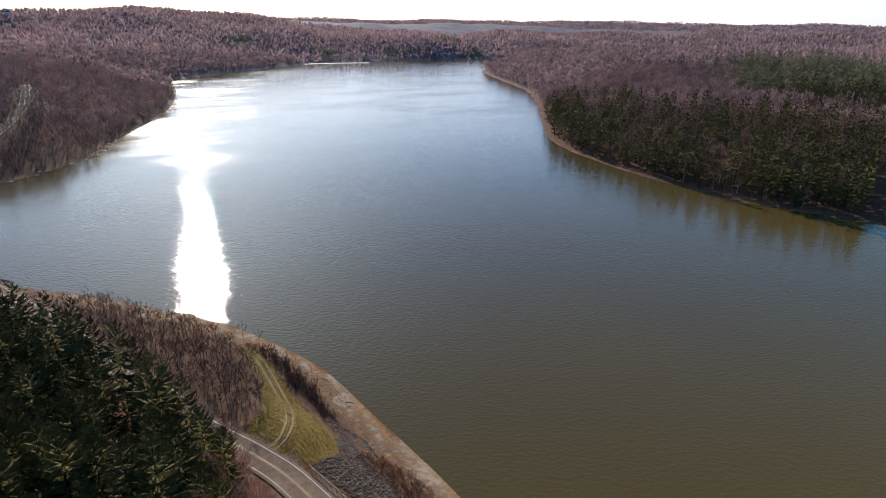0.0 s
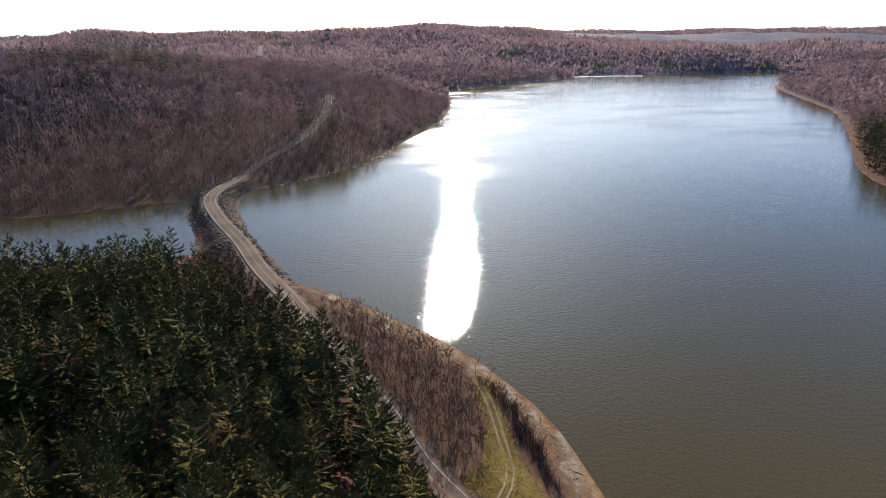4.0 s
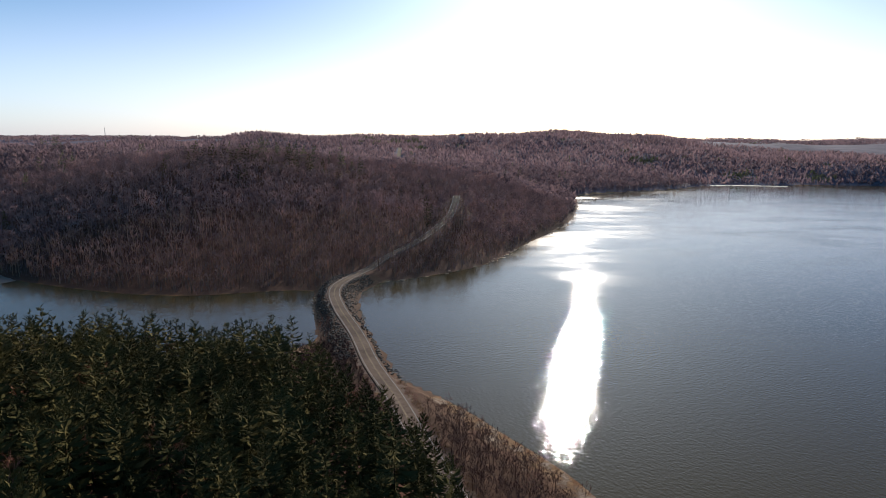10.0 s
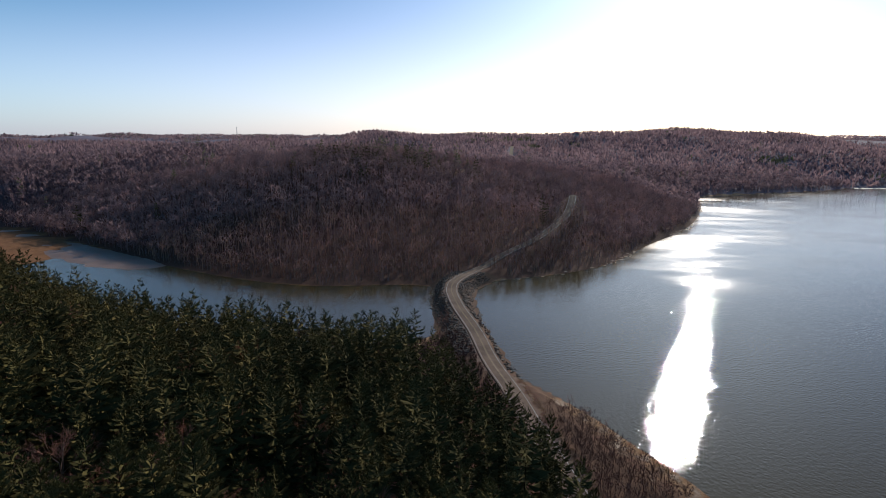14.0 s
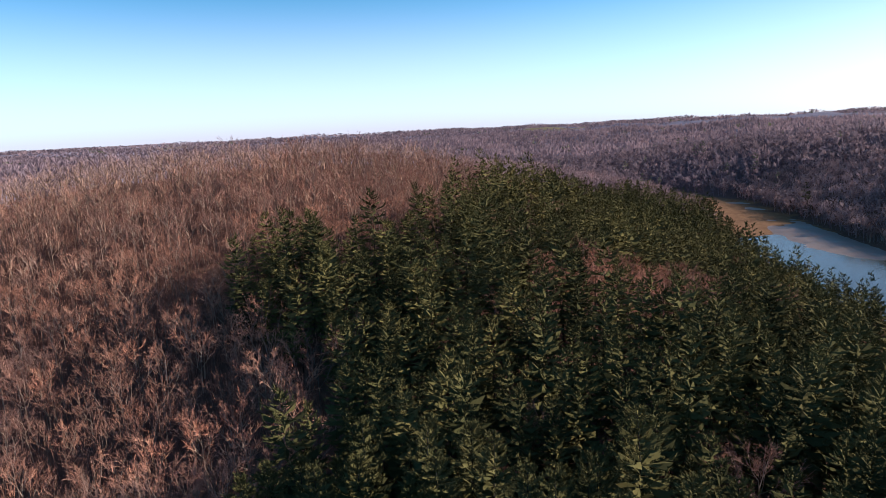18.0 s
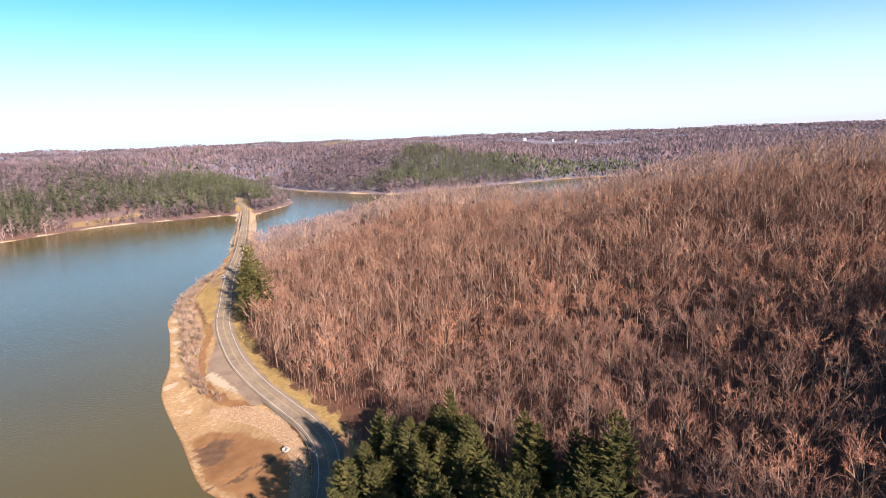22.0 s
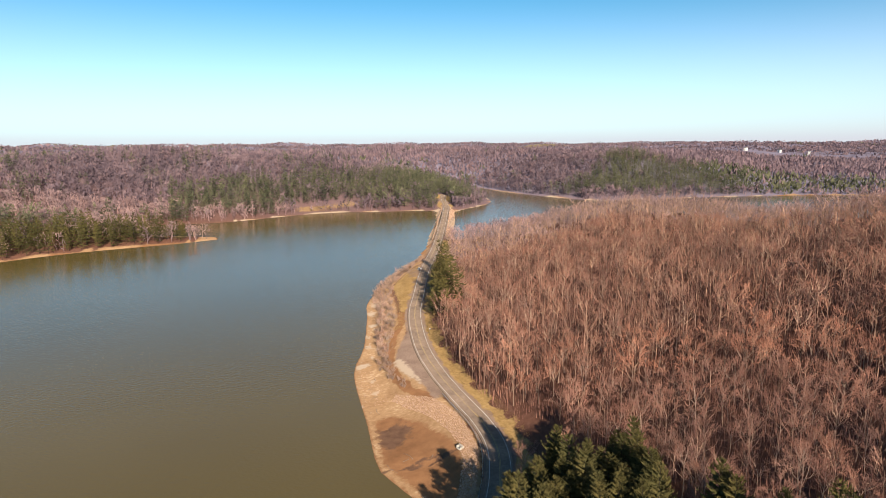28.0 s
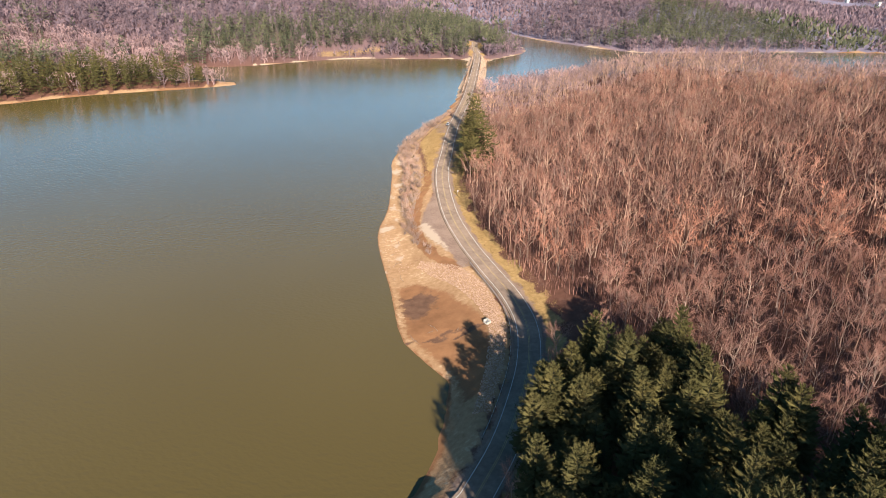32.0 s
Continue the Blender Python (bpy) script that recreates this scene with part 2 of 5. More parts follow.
NEEDLES = speckled("pine_needles", [(0.3, (0.086, 0.082, 0.033)), (0.55, (0.127, 0.112, 0.044)), (0.75, (0.165, 0.136, 0.054))], 0.16, 0.95, 0.02, 0.035, per_piece=0.35, retro=0.25)
# far woods: distance haze is put into the base colour, paler and cooler
FAR_NEEDLES = speckled("hazed_pine_needles", [(0.3, (0.115, 0.128, 0.08)), (0.7, (0.235, 0.233, 0.14))], 0.05, 0.9, 0.1, 0.01, per_piece=0.4, retro=0.25)
FAR_TWIGS = speckled("hazed_far_twigs", [(0.28, (0.25, 0.18, 0.212)), (0.5, (0.287, 0.211, 0.243)), (0.72, (0.323, 0.244, 0.276))], 0.03, 0.95, 0.05, 0.008, per_piece=0.2, retro=0.3)


# halfway between near and far twigs, with part of the haze in its colour
HILL_TWIGS = speckled("half_hazed_twigs", [(0.28, (0.245, 0.17, 0.178)), (0.5, (0.355, 0.25, 0.26)), (0.72, (0.445, 0.323, 0.328))], 0.06, 0.95, 0.03, 0.012, per_piece=0.35, retro=0.3)


def let_light_through(m, share):
    """Sprays of fine twigs or needles, with gaps between them: part of the light comes through from behind."""
    t = m.node_tree
    b = t.nodes["Principled BSDF"]
    glow = t.nodes.new("ShaderNodeBsdfTranslucent")
    t.links.new(b.inputs["Base Color"].links[0].from_socket, glow.inputs["Color"])
    both = t.nodes.new("ShaderNodeMixShader")
    both.inputs[0].default_value = share
    t.links.new(b.outputs[0], both.inputs[1])
    t.links.new(glow.outputs[0], both.inputs[2])
    t.links.new(both.outputs[0], t.nodes["Material Output"].inputs["Surface"])


# translucency also lifts the backlit far woods, where haze would pale them
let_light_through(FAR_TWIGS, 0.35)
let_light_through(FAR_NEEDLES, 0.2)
let_light_through(HILL_TWIGS, 0.1)
PINE_BARK = speckled("pine_bark", [(0.3, (0.018, 0.016, 0.011)), (0.7, (0.042, 0.033, 0.023))], 1.5)
TWIGS = speckled("bare_twigs", [(0.28, (0.29, 0.142, 0.108)), (0.5, (0.428, 0.223, 0.17)), (0.72, (0.55, 0.324, 0.254))], 0.11, 0.95, 0.02, 0.02, per_piece=0.38, retro=0.3)
BARK = speckled("grey_bark", [(0.3, (0.24, 0.152, 0.116)), (0.7, (0.52, 0.362, 0.285))], 0.06, 0.95, 0.03, per_piece=0.6)
SHRUB = speckled("shrub_twigs", [(0.3, (0.095, 0.05, 0.046)), (0.7, (0.185, 0.106, 0.094))], 0.6, 0.9, 0.1)
let_light_through(TWIGS, 0.08)
UNDERGROWTH = speckled("red_brown_saplings", [(0.3, (0.23, 0.112, 0.085)), (0.7, (0.38, 0.2, 0.15))], 0.05, 0.95, 0.03, 0.02)
RED_BRUSH = speckled("rusty_brush", [(0.3, (0.20, 0.07, 0.03)), (0.7, (0.36, 0.15, 0.07))], 0.8, 0.9, 0.1)
ASPHALT = speckled("worn_asphalt", [(0.3, (0.215, 0.155, 0.118)), (0.7, (0.315, 0.235, 0.18))], 0.8, 1.0, 0.02, 0.08)
WHITE_LINE = speckled("worn_white_paint", [(0.3, (0.4, 0.38, 0.35)), (0.7, (0.68, 0.65, 0.61))], 1.2, 0.6)
YELLOW_LINE = speckled("worn_yellow_paint", [(0.3, (0.34, 0.23, 0.09)), (0.7, (0.5, 0.36, 0.15))], 1.2, 0.6)
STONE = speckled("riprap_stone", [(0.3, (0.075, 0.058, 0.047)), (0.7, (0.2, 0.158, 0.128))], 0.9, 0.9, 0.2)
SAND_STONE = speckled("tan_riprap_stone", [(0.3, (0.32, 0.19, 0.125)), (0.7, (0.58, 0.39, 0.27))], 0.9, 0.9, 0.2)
CONCRETE = speckled("weathered_concrete", [(0.3, (0.36, 0.32, 0.27)), (0.7, (0.54, 0.5, 0.43))], 1.0)
STEEL = speckled("galvanised_steel", [(0.3, (0.32, 0.32, 0.32)), (0.7, (0.5, 0.5, 0.5))], 2.0, 0.45, 0.5)
STEEL.node_tree.nodes["Principled BSDF"].inputs["Metallic"].default_value = 0.7
TIMBER = speckled("post_timber", [(0.3, (0.12, 0.09, 0.06)), (0.7, (0.25, 0.2, 0.14))], 2.0)
WHITE_WALL = speckled("white_siding", [(0.3, (0.62, 0.61, 0.58)), (0.7, (0.8, 0.79, 0.76))], 0.6)
ROOFING = speckled("grey_shingle", [(0.3, (0.12, 0.11, 0.11)), (0.7, (0.22, 0.2, 0.19))], 1.0)
GLASS = material("dark_glass", 0.08, 0.5)[0]
GLASS.node_tree.nodes["Principled BSDF"].inputs["Base Color"].default_value = (0.02, 0.025, 0.03, 1)
CAR_PAINT = material("silver_car_paint", 0.3, 0.5)[0]
CAR_PAINT.node_tree.nodes["Principled BSDF"].inputs["Base Color"].default_value = (0.5, 0.5, 0.51, 1)
RUBBER = material("tyre_rubber", 0.85, 0.2)[0]
RUBBER.node_tree.nodes["Principled BSDF"].inputs["Base Color"].default_value = (0.02, 0.02, 0.02, 1)


def ground_material():
    m, t, b = material("leaf_litter_grass_and_mud", 0.97, 0.05)
    grain = noise_of(t, 0.45, 5.0, 0.65)

    def layer(name):
        a = t.nodes.new("ShaderNodeAttribute")
        a.attribute_name = name
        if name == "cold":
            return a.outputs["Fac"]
        # ragged edges: the share of a layer decides how much of its grain shows
        edge = t.nodes.new("ShaderNodeMapRange")
        edge.interpolation_type = "SMOOTHSTEP"
        shift = node(t, "ShaderNodeMath")
        shift.operation = "ADD"
        t.links.new(a.outputs["Fac"], shift.inputs[0])
        t.links.new(grain, shift.inputs[1])
        t.links.new(shift.outputs[0], edge.inputs["Value"])
        edge.inputs["From Min"].default_value, edge.inputs["From Max"].default_value = 0.82, 1.22
        return edge.outputs[0]
    litter = mix(t, 0.5, ramp(t, noise_of(t, 0.35), [(0.3, (0.1, 0.045, 0.031)), (0.55, (0.17, 0.079, 0.054)), (0.75, (0.24, 0.13, 0.095))]),
                 ramp(t, noise_of(t, 0.012, 3.0), [(0.3, (0.105, 0.05, 0.033)), (0.7, (0.18, 0.09, 0.062))]))
    grass = ramp(t, mix(t, 0.4, noise_of(t, 0.9), noise_of(t, 0.09)), [(0.3, (0.235, 0.143, 0.056)), (0.55, (0.38, 0.242, 0.098)), (0.75, (0.48, 0.325, 0.15))])
    sand = ramp(t, mix(t, 0.5, noise_of(t, 0.7), noise_of(t, 0.07)), [(0.3, (0.27, 0.15, 0.076)), (0.55, (0.4, 0.245, 0.13)), (0.72, (0.6, 0.43, 0.27))])
    mud = ramp(t, mix(t, 0.6, noise_of(t, 0.25), noise_of(t, 0.06)), [(0.35, (0.19, 0.092, 0.044)), (0.6, (0.31, 0.155, 0.074)), (0.75, (0.39, 0.21, 0.105))])
    gravel = ramp(t, mix(t, 0.5, noise_of(t, 2.0), noise_of(t, 0.1)), [(0.32, (0.18, 0.12, 0.09)), (0.68, (0.33, 0.23, 0.175))])
    wet = ramp(t, noise_of(t, 0.3), [(0.3, (0.11, 0.062, 0.04)), (0.7, (0.18, 0.1, 0.063))])
    green = ramp(t, mix(t, 0.4, noise_of(t, 1.1), noise_of(t, 0.12)), [(0.3, (0.14, 0.095, 0.026)), (0.55, (0.24, 0.168, 0.045)), (0.75, (0.33, 0.225, 0.075))])
    field = ramp(t, noise_of(t, 0.02), [(0.35, (0.16, 0.12, 0.06)), (0.65, (0.25, 0.19, 0.1))])
    # grey-violet that stands in for haze over the distant ground
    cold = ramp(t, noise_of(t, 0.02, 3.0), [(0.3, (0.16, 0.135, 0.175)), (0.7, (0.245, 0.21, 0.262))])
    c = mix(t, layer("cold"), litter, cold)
    for name, over in (("field", field), ("grass", grass), ("green", green), ("sand", sand), ("mud", mud), ("wet", wet), ("gravel", gravel), ("rim", (0.47, 0.36, 0.26))):
        c = mix(t, layer(name), c, over)
    c = mix(t, 1.0, c, (0.77, 0.77, 0.77), "MULTIPLY")
    t.links.new(c, b.inputs["Base Color"])
    bump(t, b, noise_of(t, 1.3, 6.0), 0.7, 0.25)
    return m


WIND, RIPPLE = 50.0, 0.104  # degrees, metres


def water_material():
    m, t, b = material("silty_green_lake_water", 0.1, 0.5)
    b.inputs["IOR"].default_value = 1.33
    c = ramp(t, noise_of(t, 0.004, 3.0), [(0.35, (0.071, 0.0515, 0.0157)), (0.7, (0.087, 0.0635, 0.0197))])
    t.links.new(c, b.inputs["Base Color"])
    # wind lanes: calmer in the lee of the near shore, ruffled out on the open lake
    where = t.nodes.new("ShaderNodeSeparateXYZ")
    t.links.new(t.nodes.new("ShaderNodeNewGeometry").outputs["Position"], where.inputs[0])
    fetch = t.nodes.new("ShaderNodeMapRange")
    for key, value in (("From Min", 330.0), ("From Max", 560.0), ("To Min", 0.22), ("To Max", 1.22)):
        fetch.inputs[key].default_value = value
    t.links.new(where.outputs["Y"], fetch.inputs["Value"])
    lanes = ramp(t, noise_of(t, 0.0065, 4.0, 0.6, (1.0, 2.0, 1.0)), [(0.42, (0.045,) * 3), (0.6, (0.14,) * 3)])
    rough = t.nodes.new("ShaderNodeMath")
    rough.operation = "MULTIPLY"
    t.links.new(lanes, rough.inputs[0])
    t.links.new(fetch.outputs[0], rough.inputs[1])
    t.links.new(rough.outputs[0], b.inputs["Roughness"])
    # short-crested ripples that run before a breeze across the lake
    turned = node(t, "ShaderNodeVectorRotate", Angle=-radians(WIND))
    turned.rotation_type = "Z_AXIS"
    t.links.new(t.nodes["Geometry"].outputs["Position"], turned.inputs["Vector"])
    heights = []
    for size, along_crest in ((0.9, 0.6), (2.6, 0.65)):
        m2 = node(t, "ShaderNodeMapping", Scale=(1.0, along_crest, 1.0))
        t.links.new(turned.outputs[0], m2.inputs["Vector"])
        n = node(t, "ShaderNodeTexNoise", Scale=size, Detail=1.0, Roughness=0.5)
        t.links.new(m2.outputs[0], n.inputs["Vector"])
        heights.append(n.outputs["Fac"])
    bump(t, b, mix(t, 0.1, *heights), 1.0, RIPPLE)
    return m


GROUND, WATER = ground_material(), water_material()


# ---- building helpers ----
def tri_mesh(name, tris, mat, tint=None):
    """A mesh of loose triangles, an array of n x 3 x 3, with a tone for each where given."""
    tris = np.asarray(tris, np.float32)
    n = len(tris)
    me = bpy.data.meshes.new(name)
    me.vertices.add(n * 3)
    me.vertices.foreach_set("co", tris.ravel())
    me.loops.add(n * 3)
    me.loops.foreach_set("vertex_index", np.arange(n * 3, dtype=np.int32))
    me.polygons.add(n)
    me.polygons.foreach_set("loop_start", np.arange(0, n * 3, 3, dtype=np.int32))
    me.update(calc_edges=True)
    if tint is not None:
        me.attributes.new("tint", "FLOAT", "POINT").data.foreach_set("value", np.repeat(np.asarray(tint, np.float32), 3))
    me.materials.append(mat)
    return me


def grid_mesh(name, xyz, mat, smooth=True):
    """A sheet from an array of rows x columns x 3."""
    r, c = xyz.shape[:2]
    me = bpy.data.meshes.new(name)
    me.vertices.add(r * c)
    me.vertices.foreach_set("co", np.asarray(xyz, np.float32).ravel())
    i = np.arange(r * c).reshape(r, c)
    quads = np.stack([i[:-1, :-1], i[:-1, 1:], i[1:, 1:], i[1:, :-1]], -1).reshape(-1)
    n = len(quads) // 4
    me.loops.add(n * 4)
    me.loops.foreach_set("vertex_index", quads.astype(np.int32))
    me.polygons.add(n)
    me.polygons.foreach_set("loop_start", np.arange(0, n * 4, 4, dtype=np.int32))
    me.polygons.foreach_set("use_smooth", np.full(n, smooth))
    me.update(calc_edges=True)
    me.materials.append(mat)
    return me


def part(name, bm, mat, parent, label=""):
    if isinstance(bm, bpy.types.Mesh):
        me = bm
    else:
        me = bpy.data.meshes.new(name)
        bm.to_mesh(me)
        bm.free()
        me.materials.append(mat)
    ob = new(name, me)
    ob.parent = parent
    return tagged(ob, label)


def box(sx, sy, sz, at=(0, 0, 0), bevel=0.0):
    bm = bmesh.new()
    bmesh.ops.create_cube(bm, size=1, matrix=Matrix.Translation(at) @ Matrix.Diagonal((sx, sy, sz, 1)))
    if bevel:
        bmesh.ops.bevel(bm, geom=bm.edges[:], offset=bevel, segments=2, affect="EDGES", profile=0.5)
    return bm


# ---- ground ----
def steps(bounds):
    out = [bounds[0][0]]
    for a, b, s in bounds:
        out += list(np.linspace(a, b, max(2, int(round((b - a) / s)) + 1))[1:])
    return np.array(out)


gx = steps([(-4900, -2600, 100), (-2600, -1200, 50), (-1200, -480, 22), (-480, -230, 9), (-230, -160, 5), (-160, -126, 2.0), (-126, -84, 1.3), (-84, 70, 4), (70, 480, 10), (480, 1200, 30), (1200, 2600, 60), (2600, 4900, 110)])
gy = steps([(-4900, -2600, 100), (-2600, -1200, 50), (-1200, -560, 16), (-560, -300, 6), (-300, -200, 2.6), (-200, -120, 1.4), (-120, 260, 4.5), (260, 480, 6), (480, 1400, 20), (1400, 2600, 50), (2600, 4900, 100)])
GX, GY = np.meshgrid(gx, gy)
GZ, GD, GR = ground(GX, GY)

MUD_FLAT = np.array([(-90, -150), (-97, -180), (-104, -180), (-110, -168), (-113, -146), (-108, -128), (-98, -112), (-92, -112), (-95, -128)], float)
LAY_BY = np.array([(-149, -272), (-137, -252), (-126, -234), (-121, -223), (-120, -205), (-121, -191), (-119, -178), (-126, -178), (-130, -212), (-138, -240), (-149, -268)], float)
SHORE_MEADOW = np.array([(-219, -412), (-194, -393), (-173, -366), (-158, -314), (-146, -279), (-145, -267), (-152, -268), (-166, -300), (-192, -352), (-214, -392), (-222, -410)], float)
BEACH_PATH = np.array([(-150, -290), (-144, -274), (-130, -250), (-120, -226), (-116, -206), (-116, -191), (-119, -180)], float)
CAR_PARK = np.array([(-196, -398), (-205, -402), (-203, -385), (-193, -370), (-188, -372)], float)
GRASS_TONGUE = np.array([(31, 160), (37, 158), (37, 138), (37, 120), (38, 105), (39, 92), (28, 87), (23, 98), (19, 108), (27, 116), (31, 135)], float)
WET_MUD = np.array([(-95, -174), (-105, -175), (-107, -167), (-103, -159), (-94, -156), (-92, -163)], float)
CHANNEL = np.array([(-88, -147), (-92, -146), (-95, -145), (-102, -146.5), (-107, -144), (-113, -142), (-109, -142), (-103, -142.3), (-95, -145)], float)
PALE_PATCH = np.array([(-120, -224), (-119, -210), (-120.5, -193), (-122.5, -194), (-123.5, -208), (-124.5, -220), (-124, -226)], float)
SHORE_STRIP = np.vstack([curve_through(NEAR_SHORE, 9), np.vstack([p for p in ROAD[::-1] if -505 < p[1] < 250])])
MEADOW = np.array([(-200, -822), (-310, -838), (-300, -868), (-210, -860)], float)
FIELDS = [(-2700, 1300, 260, 160), (-1900, -2900, 420, 160), (-3100, -2000, 300, 200), (-3600, -400, 260, 300)]


HILL_LANE = np.array([(-176, 1330), (-183, 1381), (-196, 1470), (-207, 1566), (-223, 1700)], float)  # a cleared lane up the far hill


def soft_in(x, y, line, edge):
    e = to_line(x, y, line, True)
    return np.clip(0.5 + np.where(within(x, y, line), e, -e) / edge, 0, 1)


strip = within(GX, GY, SHORE_STRIP)
fine = waves(GX, GY, 17, 21) + 0.6 * waves(GX, GY, 7, 22)
mud_in = soft_in(GX, GY, MUD_FLAT, 6)
tongue_in = soft_in(GX, GY, GRASS_TONGUE, 4)
wet_in = soft_in(GX, GY, WET_MUD, 7)
ditch = np.clip(1 - to_line(GX, GY, CHANNEL, False) / (1.6 + 0.5 * fine), 0, 1)
GZ = GZ - 0.3 * ditch * np.clip((GD - 3) / 5, 0, 1)
pale_in = soft_in(GX, GY, PALE_PATCH, 3)
causeway = (GY > 232) & (GY < 424) & (GR < 18)
lay_in = np.maximum(soft_in(GX, GY, LAY_BY, 3), soft_in(GX, GY, CAR_PARK, 3))
meadow_in = soft_in(GX, GY, MEADOW, 12)
LAYERS = {
    "sand": np.clip((11 + 3 * fine - GD) / 4, 0, 1) * np.clip((GR - 9) / 4, 0, 1),
    "grass": np.maximum(np.maximum(np.clip((np.where(GY > -60, 6.5, np.where(strip, 6.5, 11.5)) + 2 * fine - GR) / 3, 0, 1) * (GR > 3), tongue_in), np.maximum(meadow_in * 0.55, soft_in(GX, GY, SHORE_MEADOW, 5))),
    "mud": np.maximum(mud_in * np.clip((GR - 8) / 4, 0, 1), np.clip((np.where((GX < -415) & (GY > 300) & (GY < 560), 7.0, 1.2) - GD) / 1.5, 0, 1)),
    "gravel": np.maximum(np.clip((5.8 + 0.6 * fine - GR) / 1.5, 0, 1), lay_in * 0.9),
    "rim": np.clip(1 - np.abs(GD - 2.6 - 0.5 * fine) / 1.3, 0, 1) * 0.5 * np.clip((GR - 9) / 3, 0, 1) * (1 - mud_in),
    "green": tongue_in,
    "wet": np.clip(np.maximum(wet_in * (0.75 + 0.2 * fine), 0.85 * ditch), 0, 1) * np.clip((GR - 8) / 4, 0, 1),
    "field": np.max([np.clip(2.2 - 2 * np.hypot((GX - a) / c, (GY - b) / d), 0, 1) for a, b, c, d in FIELDS], 0),
}
LAYERS["mud"] = np.maximum(LAYERS["mud"], np.clip((2.6 + 0.5 * fine - to_line(GX, GY, BEACH_PATH, False)) / 1.2, 0, 1))
LAYERS["sand"] = np.where(strip & (GY < -175) & (GY > -500) & (GR > 5), np.maximum(LAYERS["sand"], 0.75), LAYERS["sand"])
LAYERS["sand"] *= 1 - np.clip(2 * soft_in(GX, GY, SHORE_MEADOW, 5), 0, 1)
# south beach: the dark tone of backlit sand, painted with the wet-mud colour
LAYERS["wet"] = np.where(strip & (GY > 30) & (GR > 5), np.maximum(LAYERS["wet"], np.clip(np.where(GD > 13, 0.8, 0.6) + 0.15 * fine, 0, 1) * (1 - tongue_in)), LAYERS["wet"])
northern = (GY < -715) & ~strip & ~((GR < 18) & (GY > -768))
LAYERS["sand"] = np.where(northern, 0.75 * np.clip((5 + 2 * fine - GD) / 3, 0, 1), LAYERS["sand"])
LAYERS["rim"] = np.where(northern, np.clip((5.5 + fine - GD) / 3, 0, 0.75), LAYERS["rim"])
south_beach = strip & (GY > 40) & (GY < 262) & (GR > 8)
LAYERS["rim"] = np.where(south_beach, np.maximum(LAYERS["rim"], np.clip(0.62 - GD / 22 + 0.22 * fine, 0, 0.8) * (1 - tongue_in)), LAYERS["rim"])
# haze painted into the ground colour, stronger with distance
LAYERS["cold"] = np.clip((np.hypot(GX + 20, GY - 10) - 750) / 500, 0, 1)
LAYERS["sand"] *= 1 - tongue_in
stony = strip & (GY > -192) & (GY < -45) & (GR > 5.2)  # riprap and beach below the bend, no grass
LAYERS["grass"] = np.where(stony, 0, LAYERS["grass"])
LAYERS["sand"] = np.where(stony, np.maximum(LAYERS["sand"], 0.9), LAYERS["sand"])
LAYERS["rim"] = np.maximum(LAYERS["rim"], 0.8 * pale_in)
north_bank = (GY < -505) & (GY > -768) & (GR < 16) & (GR > 4)
LAYERS["rim"] = np.where(north_bank, 0.55, LAYERS["rim"])
LAYERS["grass"] = np.where(north_bank, 0.0, LAYERS["grass"])
LAYERS["rim"] = np.maximum(LAYERS["rim"], np.where(strip & (GY < -192) & (GY > -345), np.clip(0.25 + 0.5 * fine, 0, 0.7) * np.clip((10 - GD) / 3, 0, 1), 0))
# the same dark tone on the ground under the south causeway's riprap
LAYERS["wet"] = np.where(causeway, np.clip((GR - 4.5) / 1.5, 0, 0.9), LAYERS["wet"])
for key in ("grass", "sand", "rim"):
    LAYERS[key] = np.where(causeway, 0, LAYERS[key])
for key in ("grass", "gravel", "sand", "rim"):
    LAYERS[key] *= np.where((GY > 425) | ((GY > 330) & (GX < -100)), np.where(GX < 180, 0.3, 1.0), 1.0)
for key, share in (("sand", 0.28), ("rim", 0.2)):
    LAYERS[key] *= np.where(GX > 250, share, 1.0)
LAYERS["gravel"] *= np.where(GY > 440, 0.0, 1.0)
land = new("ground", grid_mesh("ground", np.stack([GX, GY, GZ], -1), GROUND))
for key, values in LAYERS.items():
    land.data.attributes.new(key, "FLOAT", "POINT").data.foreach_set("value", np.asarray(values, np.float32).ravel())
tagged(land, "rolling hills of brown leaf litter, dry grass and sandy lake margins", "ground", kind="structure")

wx = np.linspace(-1300, 1200, 6)
WX, WY = np.meshgrid(wx, np.linspace(-1250, 1450, 6))
lake = new("water", grid_mesh("water", np.stack([WX, WY, WX * 0], -1), WATER, False))
tagged(lake, "silty olive-green lake water with wind ripples", "lake", kind="structure")


# ---- road ----
def along(line):
    d = np.gradient(line, axis=0)
    d /= np.linalg.norm(d, axis=1)[:, None]
    return d, np.stack([-d[:, 1], d[:, 0]], -1)


ROAD_Z = np.where(ROAD[:, 1] > 440, 5.6 + np.clip((ROAD[:, 1] - 440) / 130, 0, 4) * 24, np.where(ROAD[:, 1] < -780, 5.6 + (-780 - ROAD[:, 1]) * 0.06, 5.6))


def ribbon(name, line, z, profile, mat, parent=None, label=""):
    """A band swept along the road; profile: pairs of metres to the left and up."""
    _, left = along(line)
    rows = np.stack([np.column_stack([line + left * s, z + h]) for s, h in profile], 1)
    me = grid_mesh(name, rows[:, ::-1], mat, False)
    ob = new(name, me)
    ob.parent = parent
    return tagged(ob, label)


